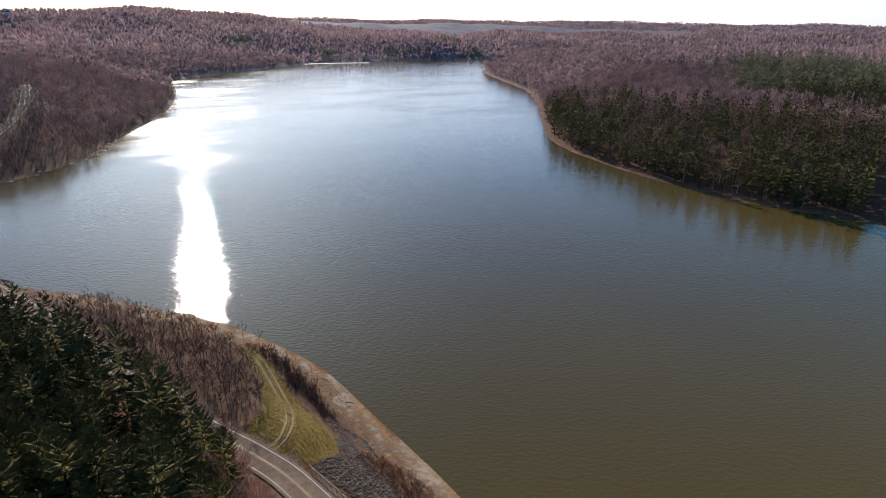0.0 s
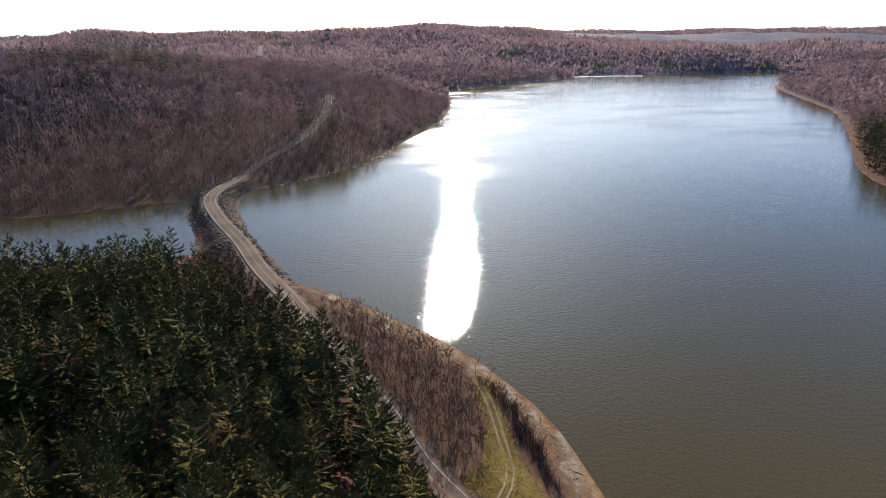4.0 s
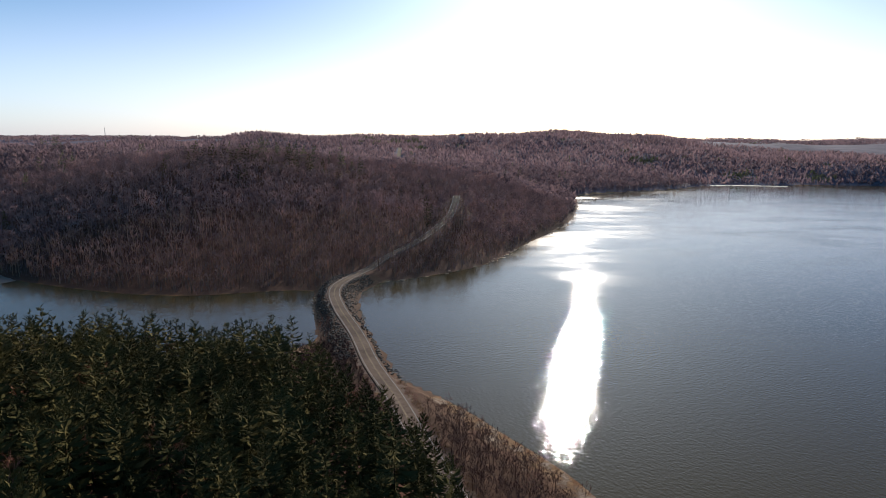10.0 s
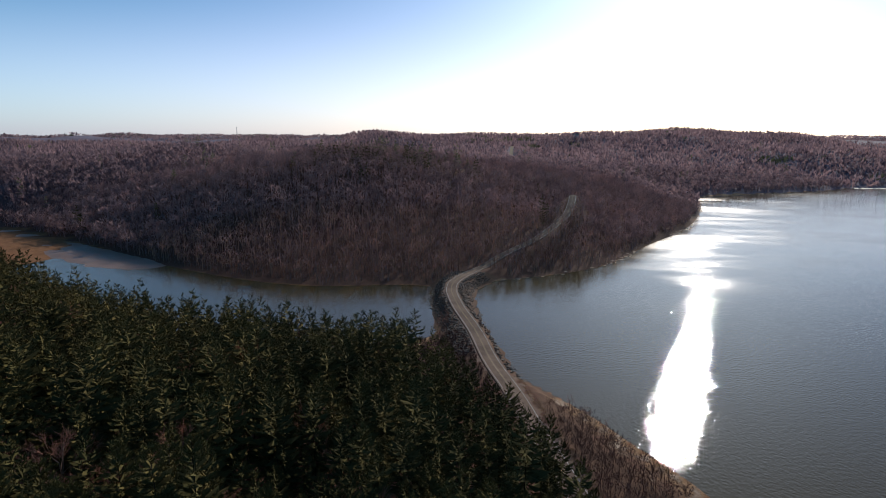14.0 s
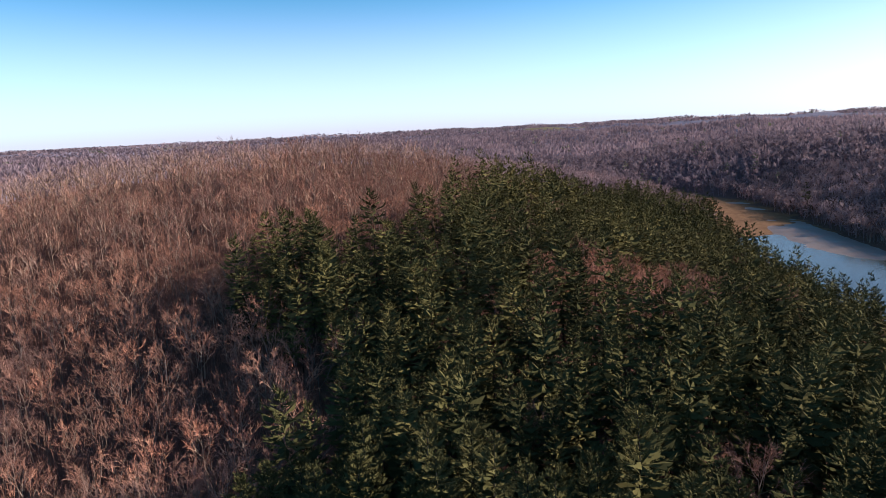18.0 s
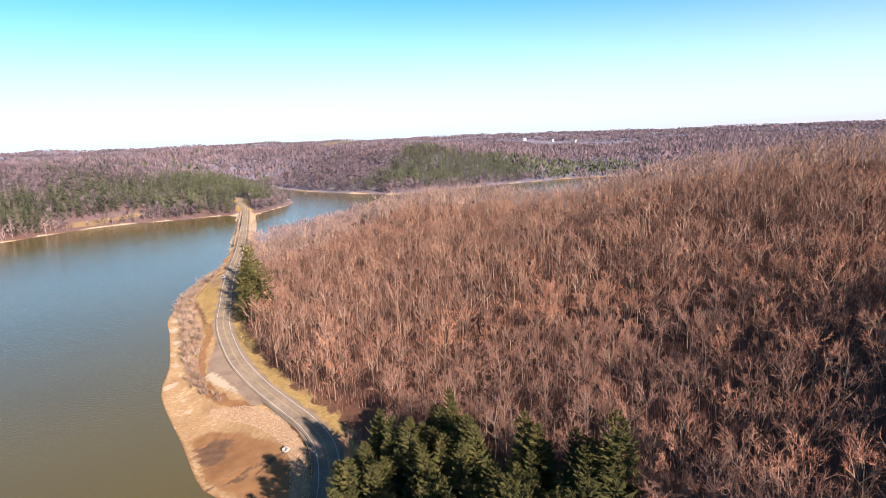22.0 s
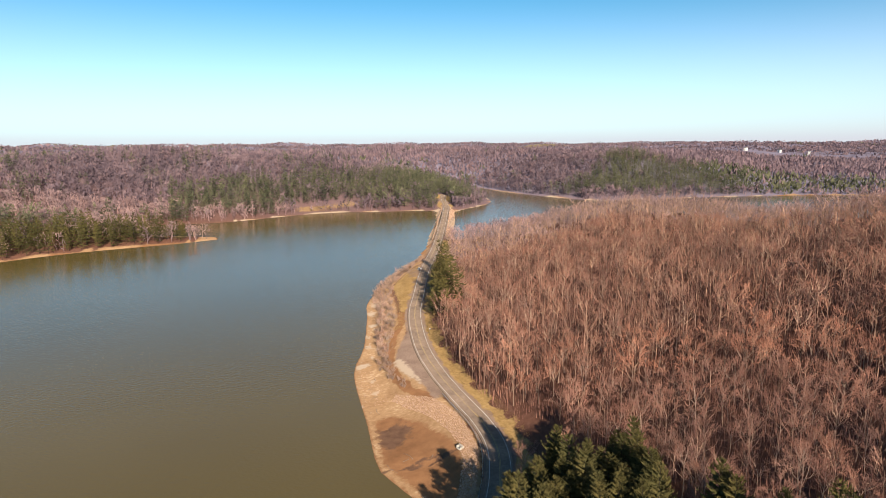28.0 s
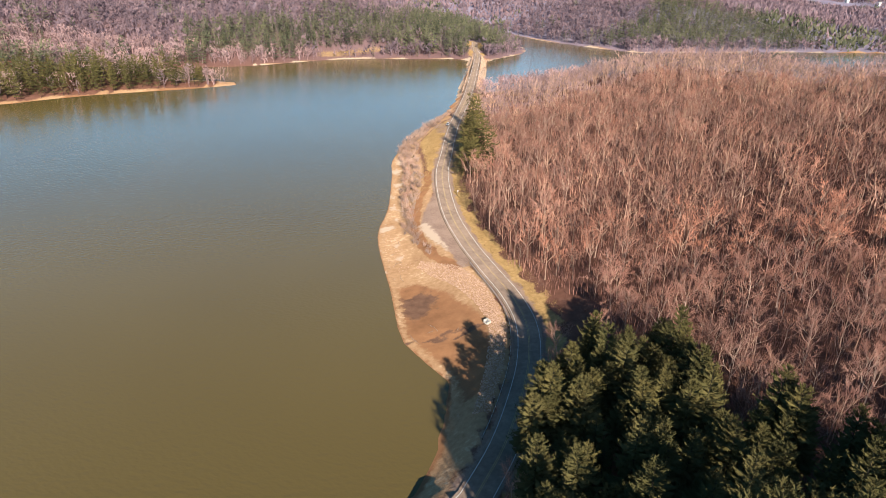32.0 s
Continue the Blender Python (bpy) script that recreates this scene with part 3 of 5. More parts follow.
road = ribbon("road", ROAD, ROAD_Z, [(-4.2, -0.9), (-3.8, -0.02), (-3.3, 0.02), (0, 0.09), (3.3, 0.02), (3.8, -0.02), (4.2, -0.9)], ASPHALT)
tagged(road, "two-lane worn grey-brown asphalt road with painted lines", "road", kind="structure")
for side in (-3.05, 3.05):
    ribbon("edge_line", ROAD, ROAD_Z, [(side - 0.08, 0.045), (side + 0.08, 0.045)], WHITE_LINE, road, "worn white edge line")
for side in (-0.17, 0.17):
    ribbon("centre_line", ROAD, ROAD_Z, [(side - 0.055, 0.1), (side + 0.055, 0.1)], YELLOW_LINE, road, "worn yellow centre line")


# ---- trees ----
def tubes(p0, p1, w0, w1):
    """Three-sided tapered sticks, 6 triangles each."""
    p0, p1 = np.atleast_2d(p0), np.atleast_2d(p1)
    w0, w1 = np.broadcast_to(w0, len(p0)), np.broadcast_to(w1, len(p0))
    d = p1 - p0
    d = d / np.maximum(np.linalg.norm(d, axis=1), 1e-6)[:, None]
    a = np.cross(d, np.where(np.abs(d[:, 2:3]) > 0.9, (1.0, 0, 0), (0, 0, 1.0)))
    a /= np.linalg.norm(a, axis=1)[:, None]
    b = np.cross(d, a)
    out = []
    ring = [(np.cos(k * 2.0944), np.sin(k * 2.0944)) for k in range(3)]
    for k in range(3):
        (c, s), (c2, s2) = ring[k], ring[(k + 1) % 3]
        u, v = a * c + b * s, a * c2 + b * s2
        l0, r0, l1, r1 = p0 + u * w0[:, None] / 2, p0 + v * w0[:, None] / 2, p1 + u * w1[:, None] / 2, p1 + v * w1[:, None] / 2
        out += [np.stack([l0, r0, r1], 1), np.stack([l0, r1, l1], 1)]
    return np.concatenate(out)


def slivers(p0, p1, w, r):
    """Thin pointed blades, one triangle each."""
    d = p1 - p0
    side = np.cross(d, r.normal(size=p0.shape))
    side /= np.maximum(np.linalg.norm(side, axis=1), 1e-6)[:, None]
    w = np.broadcast_to(w, len(p0))[:, None]
    return np.stack([p0 - side * w / 2, p0 + side * w / 2, p1], 1)


def unit(v):
    return v / np.maximum(np.linalg.norm(v, axis=-1, keepdims=True), 1e-6)


def bare_tree(seed, limbs, forks, boughs, twigs, twig_w, tall=17.0, solid=True):
    """Wood and twig triangles of a leafless broadleaf tree: steep limbs fork into a vase of upright boughs that end in fine twigs."""
    r = np.random.default_rng(seed)
    k = tall / 18
    top = tall * r.uniform(0.5, 0.62)
    zs = np.linspace(-1.0, top, 4)
    lean = r.normal(0, 0.03, 2)
    stem = np.column_stack([lean[0] * zs + r.normal(0, 0.12, 4), lean[1] * zs + r.normal(0, 0.12, 4), zs])
    w = np.interp(zs, [0, top], [0.36, 0.17]) * k
    fat = 1.0 if solid else 1.0 + twig_w * 4
    wood = [tubes(stem[:-1], stem[1:], w[:-1], w[1:])] if solid else [slivers(stem[:1], stem[-1:] + (0, 0, 2), 0.34 * fat, r), slivers(stem[:1], stem[-1:] + (0, 0, 2), 0.34 * fat, r)]
    hs = np.linspace(0.5, 1.0, limbs) * top
    base = np.column_stack([np.interp(hs, zs, stem[:, 0]), np.interp(hs, zs, stem[:, 1]), hs])
    az = np.arange(limbs) * 2.4 + r.uniform(0, 0.9, limbs)
    out = np.column_stack([np.cos(az), np.sin(az), np.zeros(limbs)])
    reach = tall * 0.23 * r.uniform(0.55, 1.15, limbs) * np.linspace(1.0, 0.4, limbs)
    peak = tall * r.uniform(0.68, 0.8, limbs) - np.linspace(0.1, 0.0, limbs) * tall
    up = np.column_stack([0 * hs, 0 * hs, peak - hs])
    mid = base + out * reach[:, None] * 0.62 + up * 0.4
    tip = base + out * reach[:, None] + up
    lw = 0.15 * k * fat
    if solid:
        wood += [tubes(base, mid, lw, lw * 0.7), tubes(mid, tip, lw * 0.7, 0.03)]
    else:
        wood += [slivers(base, mid + (mid - base) * 0.4, lw * 1.4, r), slivers(mid, tip, lw * 1.1, r)]
    u = (0.12 + 0.83 * (np.arange(forks) + r.uniform(0, 1, (limbs, forks))) / forks)[..., None]
    p = np.where(u < 0.5, base[:, None] + (mid - base)[:, None] * u * 2, mid[:, None] + (tip - mid)[:, None] * (u * 2 - 1)).reshape(-1, 3)
    way = unit(out[:, None] * 0.5 + r.normal(0, 0.34, (limbs, forks, 3)) + (0, 0, 0.75)).reshape(-1, 3)
    size = tall * r.uniform(0.13, 0.22, (len(p), 1)) * (1.3 - 0.75 * u.reshape(-1, 1))
    wood.append(slivers(p, p + way * size, lw * 0.62, r))
    v = r.uniform(0.2, 1.0, (len(p), boughs, 1))
    q = (p[:, None] + way[:, None] * size[:, None] * v).reshape(-1, 3)
    way2 = unit(way[:, None] * 0.9 + r.normal(0, 0.42, (len(p), boughs, 3)) + (0, 0, 0.15)).reshape(-1, 3)
    size2 = r.uniform(1.0, 2.0, (len(q), 1)) * k
    crown = [slivers(q, q + way2 * size2, twig_w * (1.7 if solid else 1.2), r)]
    v = r.uniform(0.15, 1.0, (len(q), twigs, 1))
    e = (q[:, None] + way2[:, None] * size2[:, None] * v).reshape(-1, 3)
    way3 = unit(way2[:, None] * 0.9 + r.normal(0, 0.45, (len(q), twigs, 3)) + (0, 0, 0.2)).reshape(-1, 3)
    crown.append(slivers(e, e + way3 * r.uniform(0.5, 1.15, (len(e), 1)) * k, twig_w, r))
    return np.concatenate(wood), np.concatenate(crown)


def pine_tree(seed, whorls, arms, tufts, blades, blade, blade_w, tall=23.0, solid=True):
    """Wood and needle triangles of a white pine: a cone of whorls, each branch a flat plume of short needle brushes."""
    r = np.random.default_rng(seed)
    zs = np.linspace(-1.0, tall * 0.97, 5)
    stem = np.column_stack([r.normal(0, 0.1, 5), r.normal(0, 0.1, 5), zs])
    w = np.interp(zs, [0, tall], [0.5, 0.06])
    wood = [tubes(stem[:-1], stem[1:], w[:-1], w[1:])] if solid else [slivers(stem[:1], stem[-2:-1], 0.4, r), slivers(stem[:1], stem[-2:-1], 0.4, r)]
    f = np.repeat(np.linspace(0.3 if solid else 0.16, 0.97, whorls), arms) + r.uniform(-1, 1, whorls * arms) * (0.012 if solid else 0.04)
    n = len(f)
    az = np.tile(np.arange(arms) * 6.283 / arms, whorls) + np.repeat(r.uniform(0, 6.28, whorls), arms) + r.uniform(-0.35, 0.35, n)
    reach = tall * 0.19 * np.interp(f, [0.16, 0.42, 0.6, 0.8, 0.92, 1.0], [0.75, 1.0, 0.9, 0.62, 0.36, 0.12]) * r.uniform(0.6, 1.2, n)
    base = np.column_stack([np.interp(f * tall, zs, stem[:, 0]), np.interp(f * tall, zs, stem[:, 1]), f * tall])
    rise = np.interp(f, [0.3, 0.6, 1.0], [-0.05, 0.2, 0.75]) + r.uniform(-0.1, 0.15, n)
    tip = base + np.column_stack([np.cos(az) * reach, np.sin(az) * reach, reach * rise])
    if solid:
        wood += [slivers(base, tip, 0.12, r)]
    u = r.uniform(0.08, 1.0, (n, tufts, 1)) ** 0.62
    across = np.column_stack([-np.sin(az), np.cos(az), 0 * az])[:, None]
    fan = r.uniform(-1, 1, (n, tufts, 1)) * (0.42 * u * (1.12 - u) + 0.05) * reach[:, None, None] * 1.5
    lift = np.concatenate([0 * u, 0 * u, 0.14 * reach[:, None, None] * u ** 3 + r.normal(0, 0.12, u.shape)], 2)
    p = (base[:, None] + (tip - base)[:, None] * u + across * fan + lift).reshape(-1, 3)
    out = unit(np.repeat(unit(tip - base), tufts, 0) + 0.5 * (across * np.sign(fan)).reshape(-1, 3))
    way = unit(out[:, None] * 0.75 + r.normal(0, 0.4, (len(p), blades, 3)) + (0, 0, 0.45)).reshape(-1, 3)
    q = np.repeat(p, blades, 0)
    size = blade * r.uniform(0.65, 1.25, (len(q), 1))
    crown = [slivers(q - way * size * 0.25, q + way * size, blade_w * size[:, 0] / blade, r)]
    lead = np.column_stack([r.normal(0, 0.12, 8), r.normal(0, 0.12, 8), tall * r.uniform(0.9, 0.97, 8)])
    crown.append(slivers(lead, lead + unit(r.normal(0, 0.4, (8, 3)) + (0, 0, 1.0)) * tall * 0.045, blade_w * 0.6, r))
    # the body of each branch: a folded frond that hangs a little at its sides
    side = np.column_stack([-np.sin(az), np.cos(az), 0 * az]) * (reach * r.uniform(0.2, 0.32, n) * 6 / arms)[:, None]
    heart = base + (0, 0, 0.25)
    half = base + (tip - base) * r.uniform(0.5, 0.72, (n, 1))
    drop = np.column_stack([0 * az, 0 * az, reach * r.uniform(0.04, 0.16, n)])
    end = base + (tip - base) * 0.92
    crown += [np.stack([heart, half - side - drop, end], 1), np.stack([heart, end, half + side - drop], 1)]
    return np.concatenate(wood), np.concatenate(crown)


def bare_puff(seed, blades, blade_w, size, tall=17.5, stems=3):
    """A leafless tree seen from afar: a few rising stems under a rounded haze of upright twigs."""
    r = np.random.default_rng(seed)
    foot = np.zeros((stems, 3)) - (0, 0, 1.0)
    tops = np.column_stack([r.normal(0, 0.09, (stems, 2)) * tall, r.uniform(0.7, 0.92, stems) * tall])
    wood = slivers(foot, tops, 0.3 + 0.4 * blade_w, r)
    girth = np.array((0.25 * tall, 0.25 * tall, 0.4 * tall)) * r.uniform(0.9, 1.1, 3)
    d = unit(r.normal(size=(blades, 3)) + (0, 0, 0.5))
    p = d * girth * r.uniform(0.25, 1.0, (blades, 1)) ** 0.5 + (0, 0, 0.52 * tall)
    way = unit(d * (0.5, 0.5, 0.2) + r.normal(0, 0.36, d.shape) + (0, 0, 0.5))
    return wood, slivers(p - way * size * 0.5, p + way * size * r.uniform(0.5, 1.0, (blades, 1)), blade_w, r)


PINE_WOOD = np.array([(-104, 4), (-118, 10), (-130, 24), (-156, 27), (-190, 4), (-212, 4), (-224, 24), (-203, 36), (-214, 60), (-303, 111), (-430, 225), (-590, 372),
                      (-500, 420), (-300, 310), (-102, 266), (-66, 236), (-49, 208), (-29, 178), (-8, 154), (4, 133), (9, 114), (13, 88), (6, 60), (-50, 10)], float)
PINE_NEAR = np.array([(-80, -58), (-82, -70), (-88, -81), (-100, -94), (-108, -101), (-117, -107), (-128, -103), (-138, -94), (-124, -66), (-138, -52), (-126, -34), (-104, -20), (-69, -17), (-71, -34), (-79, -50)], float)
ROAD_PINES = np.array([(-222, -384), (-206, -348), (-190, -310), (-174, -266), (-157, -266), (-166, -298), (-184, -338), (-205, -382)], float)
POINT_PINES = np.array([(-62, -664), (-50, -630), (-8, -621), (40, -612), (95, -597), (220, -630), (170, -770), (60, -720), (0, -690)], float)
NORTH_PINES = np.array([(-31, -783), (-83, -795), (-150, -812), (-212, -835), (-276, -845), (-334, -802), (-392, -775), (-470, -800), (-530, -900), (-560, -1130), (-500, -1180), (-363, -990), (-271, -1000), (-198, -990), (-122, -965), (-45, -895)], float)
EAST_PINES = np.array([(-658, -891), (-673, -835), (-749, -780), (-851, -762), (-966, -740), (-1116, -680), (-1176, -636), (-1243, -590), (-1265, -700), (-1162, -827), (-1190, -934), (-1059, -920), (-960, -900), (-949, -1005), (-893, -1030), (-792, -917)], float)
TOP_PINES = np.array([(-310, 622), (-262, 708), (-140, 725), (-125, 680), (-250, 634)], float)
COVE_PINES = np.array([(346, 350), (380, 410), (420, 462), (470, 520), (500, 470), (470, 330), (520, 250), (500, 120), (400, 60), (345, 105), (326, 180), (323, 240), (330, 300)], float)
BACK_PINES = np.array([(540, 180), (600, 380), (700, 480), (860, 420), (800, 180)], float)
PINES = [PINE_WOOD, PINE_NEAR, ROAD_PINES, POINT_PINES, NORTH_PINES, EAST_PINES, TOP_PINES, COVE_PINES, BACK_PINES]
BARE_BAND = np.array([(-160, 80), (-178, 80), (-195, 115), (-228, 205), (-205, 200), (-152, 105)], float)
CLEARING = np.array([(-81, -79), (-80, -62), (-78, -50), (-70, -34), (-68, -18), (-76, 12), (-62, 38), (-20, 42), (26, 30), (40, 0), (50, -40), (0, -75)], float)
SHADED_DELL = np.array([(-118, -112), (-127, -140), (-130, -150), (-141, -146), (-144, -133), (-134, -121), (-126, -108)], float)
ROADSIDE = np.array([(-102, 266), (-66, 236), (-49, 208), (-29, 178), (-8, 154), (4, 133), (6, 134), (-17, 190), (-28, 218), (-43, 252), (-57, 290), (-84, 288)], float)
GLADE = np.array([(-228, 38), (-224, 56), (-203, 54), (-210, 40)], float)


def scatter(x0, x1, y0, y1, step, seed):
    r = np.random.default_rng(seed)
    x, y = np.meshgrid(np.arange(x0, x1, step), np.arange(y0, y1, step))
    x, y = x.ravel() + r.uniform(-0.48, 0.48, x.size) * step, y.ravel() + r.uniform(-0.48, 0.48, x.size) * step
    return x, y


def wooded(x, y):
    """Keep the points where trees stand; adds the ground's height and whether pines grow there."""
    z, d, r = ground(x, y)
    far = np.hypot(x + 20, y - 10)
    edge = np.where(((y > 280) & (x < 160)) | (x > 250), 4.5, np.where(y > 60, 9.0, np.where(far < 500, 15, 8)))
    ok = (d > edge) & (r > np.where(y > 430, 4.6, np.where((y > 85) & (y < 240), 5.4, np.where((y < -50) & (y > -122), 5.6, np.where((y < -262) & (y > -390), 9.0, 10.5))))) & ~within(x, y, SHORE_STRIP) & ~within(x, y, GLADE) & ~within(x, y, ROADSIDE) & ~within(x, y, SHADED_DELL) & ~within(x, y, CLEARING) & ~within(x, y, MEADOW)
    ok &= (y < 1250) | (to_line(x, y, HILL_LANE, False) > 9)
    for a, b, c, e in FIELDS:
        ok &= np.hypot((x - a) / c, (y - b) / e) > 0.9
    x, y, z, d = x[ok], y[ok], z[ok], d[ok]
    pine = np.zeros(len(x), bool)
    blur = 16 * waves(x, y, 30, 35) + 12 * waves(x, y, 90, 36)
    far = np.hypot(x + 20, y)
    for line in PINES:
        inner = within(x, y, line)
        if line is NORTH_PINES or line is EAST_PINES or line is BACK_PINES:  # the stands thin out towards their edges
            inner = np.where(inner, 1, -1) * to_line(x, y, line, True) + blur > 8
        pine |= inner
    pine &= ~within(x, y, BARE_BAND)
    stray = waves(x, y, 140, 31) + 0.8 * waves(x, y, 45, 32)
    pick = np.random.default_rng(5).uniform(size=len(x))
    pine &= ~(within(x, y, COVE_PINES) & (pick < np.where(d < 40, 0.25, 0.5)))  # mixed with bare trees up the bank
    pine &= ~(within(x, y, TOP_PINES) & (pick < 0.62))  # scattered among bare trees on the southern crest
    pine = np.where(pine, pick > np.where(far > 500, 0.12, 0.08), (stray > np.where((y < -600) & (x > -700), 0.75, 1.4)) & (pick > 0.45) & (far > 520))
    return x, y, z, pine


def planted(templates, x, y, z, seed, low=0.64, high=1.2, tones=False):
    """All the trees' triangles at once, and a tone for each triangle, one for each tree."""
    r = np.random.default_rng(seed)
    out, tint = [], []
    kind = r.integers(len(templates), size=len(x))
    for k, tris in enumerate(templates):
        i = np.where(kind == k)[0]
        a, s = r.uniform(0, 6.28, len(i)), r.uniform(low, high, len(i))
        wide = s * r.uniform(0.85, 1.2, len(i))
        c, n = np.cos(a) * wide, np.sin(a) * wide
        t = tris[None]
        out.append(np.stack([t[..., 0] * c[:, None, None] - t[..., 1] * n[:, None, None] + x[i, None, None],
                             t[..., 0] * n[:, None, None] + t[..., 1] * c[:, None, None] + y[i, None, None],
                             t[..., 2] * s[:, None, None] + z[i, None, None]], -1).reshape(-1, 3, 3))
        tint.append(np.repeat(np.random.default_rng(seed + 7 + k).uniform(0.02, 1.0, len(i)), len(tris)))
    return (np.concatenate(out), np.concatenate(tint)) if tones else np.concatenate(out)


def stand(name, trees, x, y, z, mats, seed, label, category):
    """Uncounted trees: one mesh of trunks and one of crowns."""
    for k, (piece, mat) in enumerate(zip(("trunks", "crowns"), mats)):
        tris, tint = planted([t[k] for t in trees], x, y, z, seed, tones=True)
        ob = new(f"{name}_{piece}", tri_mesh(name, tris, mat, tint))
        tagged(ob, label, category, kind="stuff")


HOME = np.array((-25.0, 5.0))


def thicket(step, seed, want_pine, x0, x1, y0, y1):
    x, y, z, pine = wooded(*scatter(x0, x1, y0, y1, step, seed))
    keep = pine == want_pine
    return x[keep], y[keep], z[keep]


NEAR = (-320, 60, -330, 330)
pine_spots = thicket(6.1, 1, True, *NEAR)
extra = thicket(7.0, 14, True, -150, -70, -125, -20)
extra = [v[within(extra[0], extra[1], PINE_NEAR)] for v in extra]
pine_spots = tuple(np.concatenate(pair) for pair in zip(pine_spots, extra))
bare_spots = thicket(5.7, 4, False, *NEAR)


def nearest(spots, count):
    """Index arrays: the trees that the flight passes nearest, and the rest."""
    d = np.hypot(spots[0] - HOME[0], spots[1] - HOME[1])
    d = d * np.where(spots[1] < -40, 0.55, 1.0)  # the point by the road comes first
    order = np.argsort(d)
    return order[:count], np.sort(order[count:])


def single_trees(name, trees, mats, spots, pick, label, category, group, seed):
    """Trees of their own, each a trunk and a crown, that share the meshes of a few kinds."""
    r = np.random.default_rng(seed)
    meshes = [[tri_mesh(f"{name}_{piece}", t[k], mats[k]) for k, piece in enumerate(("trunk", "crown"))] for t in trees]
    for i in pick:
        trunk, crown = meshes[r.integers(len(meshes))]
        s = r.uniform(0.74, 1.15) * (0.7 if spots[1][i] < -240 else 0.82 if spots[1][i] < -40 else 1.0)  # lower on the point by the road
        root = new(name)
        wide = s * r.uniform(0.9, 1.15)
        root.matrix_basis = pose(spots[0][i], spots[1][i], spots[2][i], 0, 0, r.uniform(0, 360)) @ Matrix.Diagonal((wide, wide, s, 1))
        tagged(root, label, category, group)
        part("trunk", trunk, None, root)
        part("crown", crown, None, root)


pines, more_pines = nearest(pine_spots, 300)
bares, more_bares = nearest(bare_spots, 300)
single_trees("pine_tree", [pine_tree(k, 12, 7, 10, 4, 0.58, 0.16, 22.0 + k % 4 * 1.6) for k in range(7)], (PINE_BARK, NEEDLES), pine_spots, pines,
             "tall white pine with feathery dark green plumes on the wooded hillside", "tree", "pines on the near hillside", 11)
single_trees("bare_tree", [bare_tree(20 + k, 6, 4, 7, 8, 0.042, 16.0 + k % 4 * 1.4) for k in range(8)], (BARK, TWIGS), bare_spots, bares,
             "leafless grey-brown broadleaf tree with fine upright twigs", "tree", "bare trees on the near hillside", 12)
reach = np.hypot(pine_spots[0] - HOME[0], pine_spots[1] - HOME[1])[more_pines]
for name, pick, trees in (("pine_wood", more_pines[reach < 205], [pine_tree(40 + k, 11, 9, 3, 2, 0.75, 0.2, 21 + k % 4 * 1.4, False) for k in range(6)]),
                          ("pine_forest", more_pines[reach >= 205], [pine_tree(46 + k, 8, 7, 1, 2, 1.0, 0.4, 20.5 + k % 4 * 1.4, False) for k in range(6)])):
    stand(name, trees, *[v[pick] for v in pine_spots], (PINE_BARK, NEEDLES), 41, "dense stand of dark green white pines", "pine wood")
reach = np.hypot(bare_spots[0] - HOME[0], bare_spots[1] - HOME[1])[more_bares]
for name, pick, trees in (("bare_wood", more_bares[reach < 215], [bare_tree(50 + k, 5, 4, 5, 5, 0.07, 15.5 + k % 4 * 1.5, False) for k in range(7)]),
                          ("bare_forest", more_bares[reach >= 215], [bare_tree(57 + k, 5, 3, 4, 4, 0.11, 15.5 + k % 4 * 1.5, False) for k in range(7)])):
    stand(name, trees, *[v[pick] for v in bare_spots], (BARK, TWIGS), 51, "leafless brown hardwood forest", "forest")


def sprouts(seed):
    r = np.random.default_rng(seed)
    foot = np.column_stack([r.normal(0, 1.2, (8, 2)), np.full(8, -0.2)])
    return slivers(foot, foot + np.column_stack([r.normal(0, 0.6, (8, 2)), r.uniform(2.5, 6.0, 8)]), 0.16, r)


bx, by, bz = thicket(3.1, 15, False, *NEAR)
tagged(new("undergrowth", tri_mesh("undergrowth", planted([sprouts(160 + k) for k in range(6)], bx, by, bz, 161), UNDERGROWTH)), "red-brown saplings and brush between the bare trees", "undergrowth", kind="stuff")

# middle distance
MIDDLE = (-1000, 1150, -1150, 1300)


def inside(x, y, block):
    return (x > block[0]) & (x < block[1]) & (y > block[2]) & (y < block[3])


# dead ground: how steeply the land has already risen on the way out from the hilltop over which the drone hovers
RAYS, RINGS = np.radians(np.arange(0, 360, 0.75)), np.geomspace(60, 6800, 280)
ray_x, ray_y = HOME[0] - np.sin(RAYS)[:, None] * RINGS, HOME[1] + np.cos(RAYS)[:, None] * RINGS
ray_z, ray_d, _ = ground(ray_x, ray_y)
RISEN = np.maximum.accumulate((ray_z + np.where(ray_d > 8, 13.0, 0.0) - 99.0) / RINGS, 1)


def in_sight(x, y, z):
    far = np.hypot(x - HOME[0], y - HOME[1])
    i = np.round(np.degrees(np.arctan2(-(x - HOME[0]), y - HOME[1])) / 0.75).astype(int) % len(RAYS)
    j = np.clip(np.searchsorted(RINGS, far * 0.97 - 25) - 1, 0, len(RINGS) - 1)
    return (z + 20 - 99.0) / far > RISEN[i, j] - 0.002


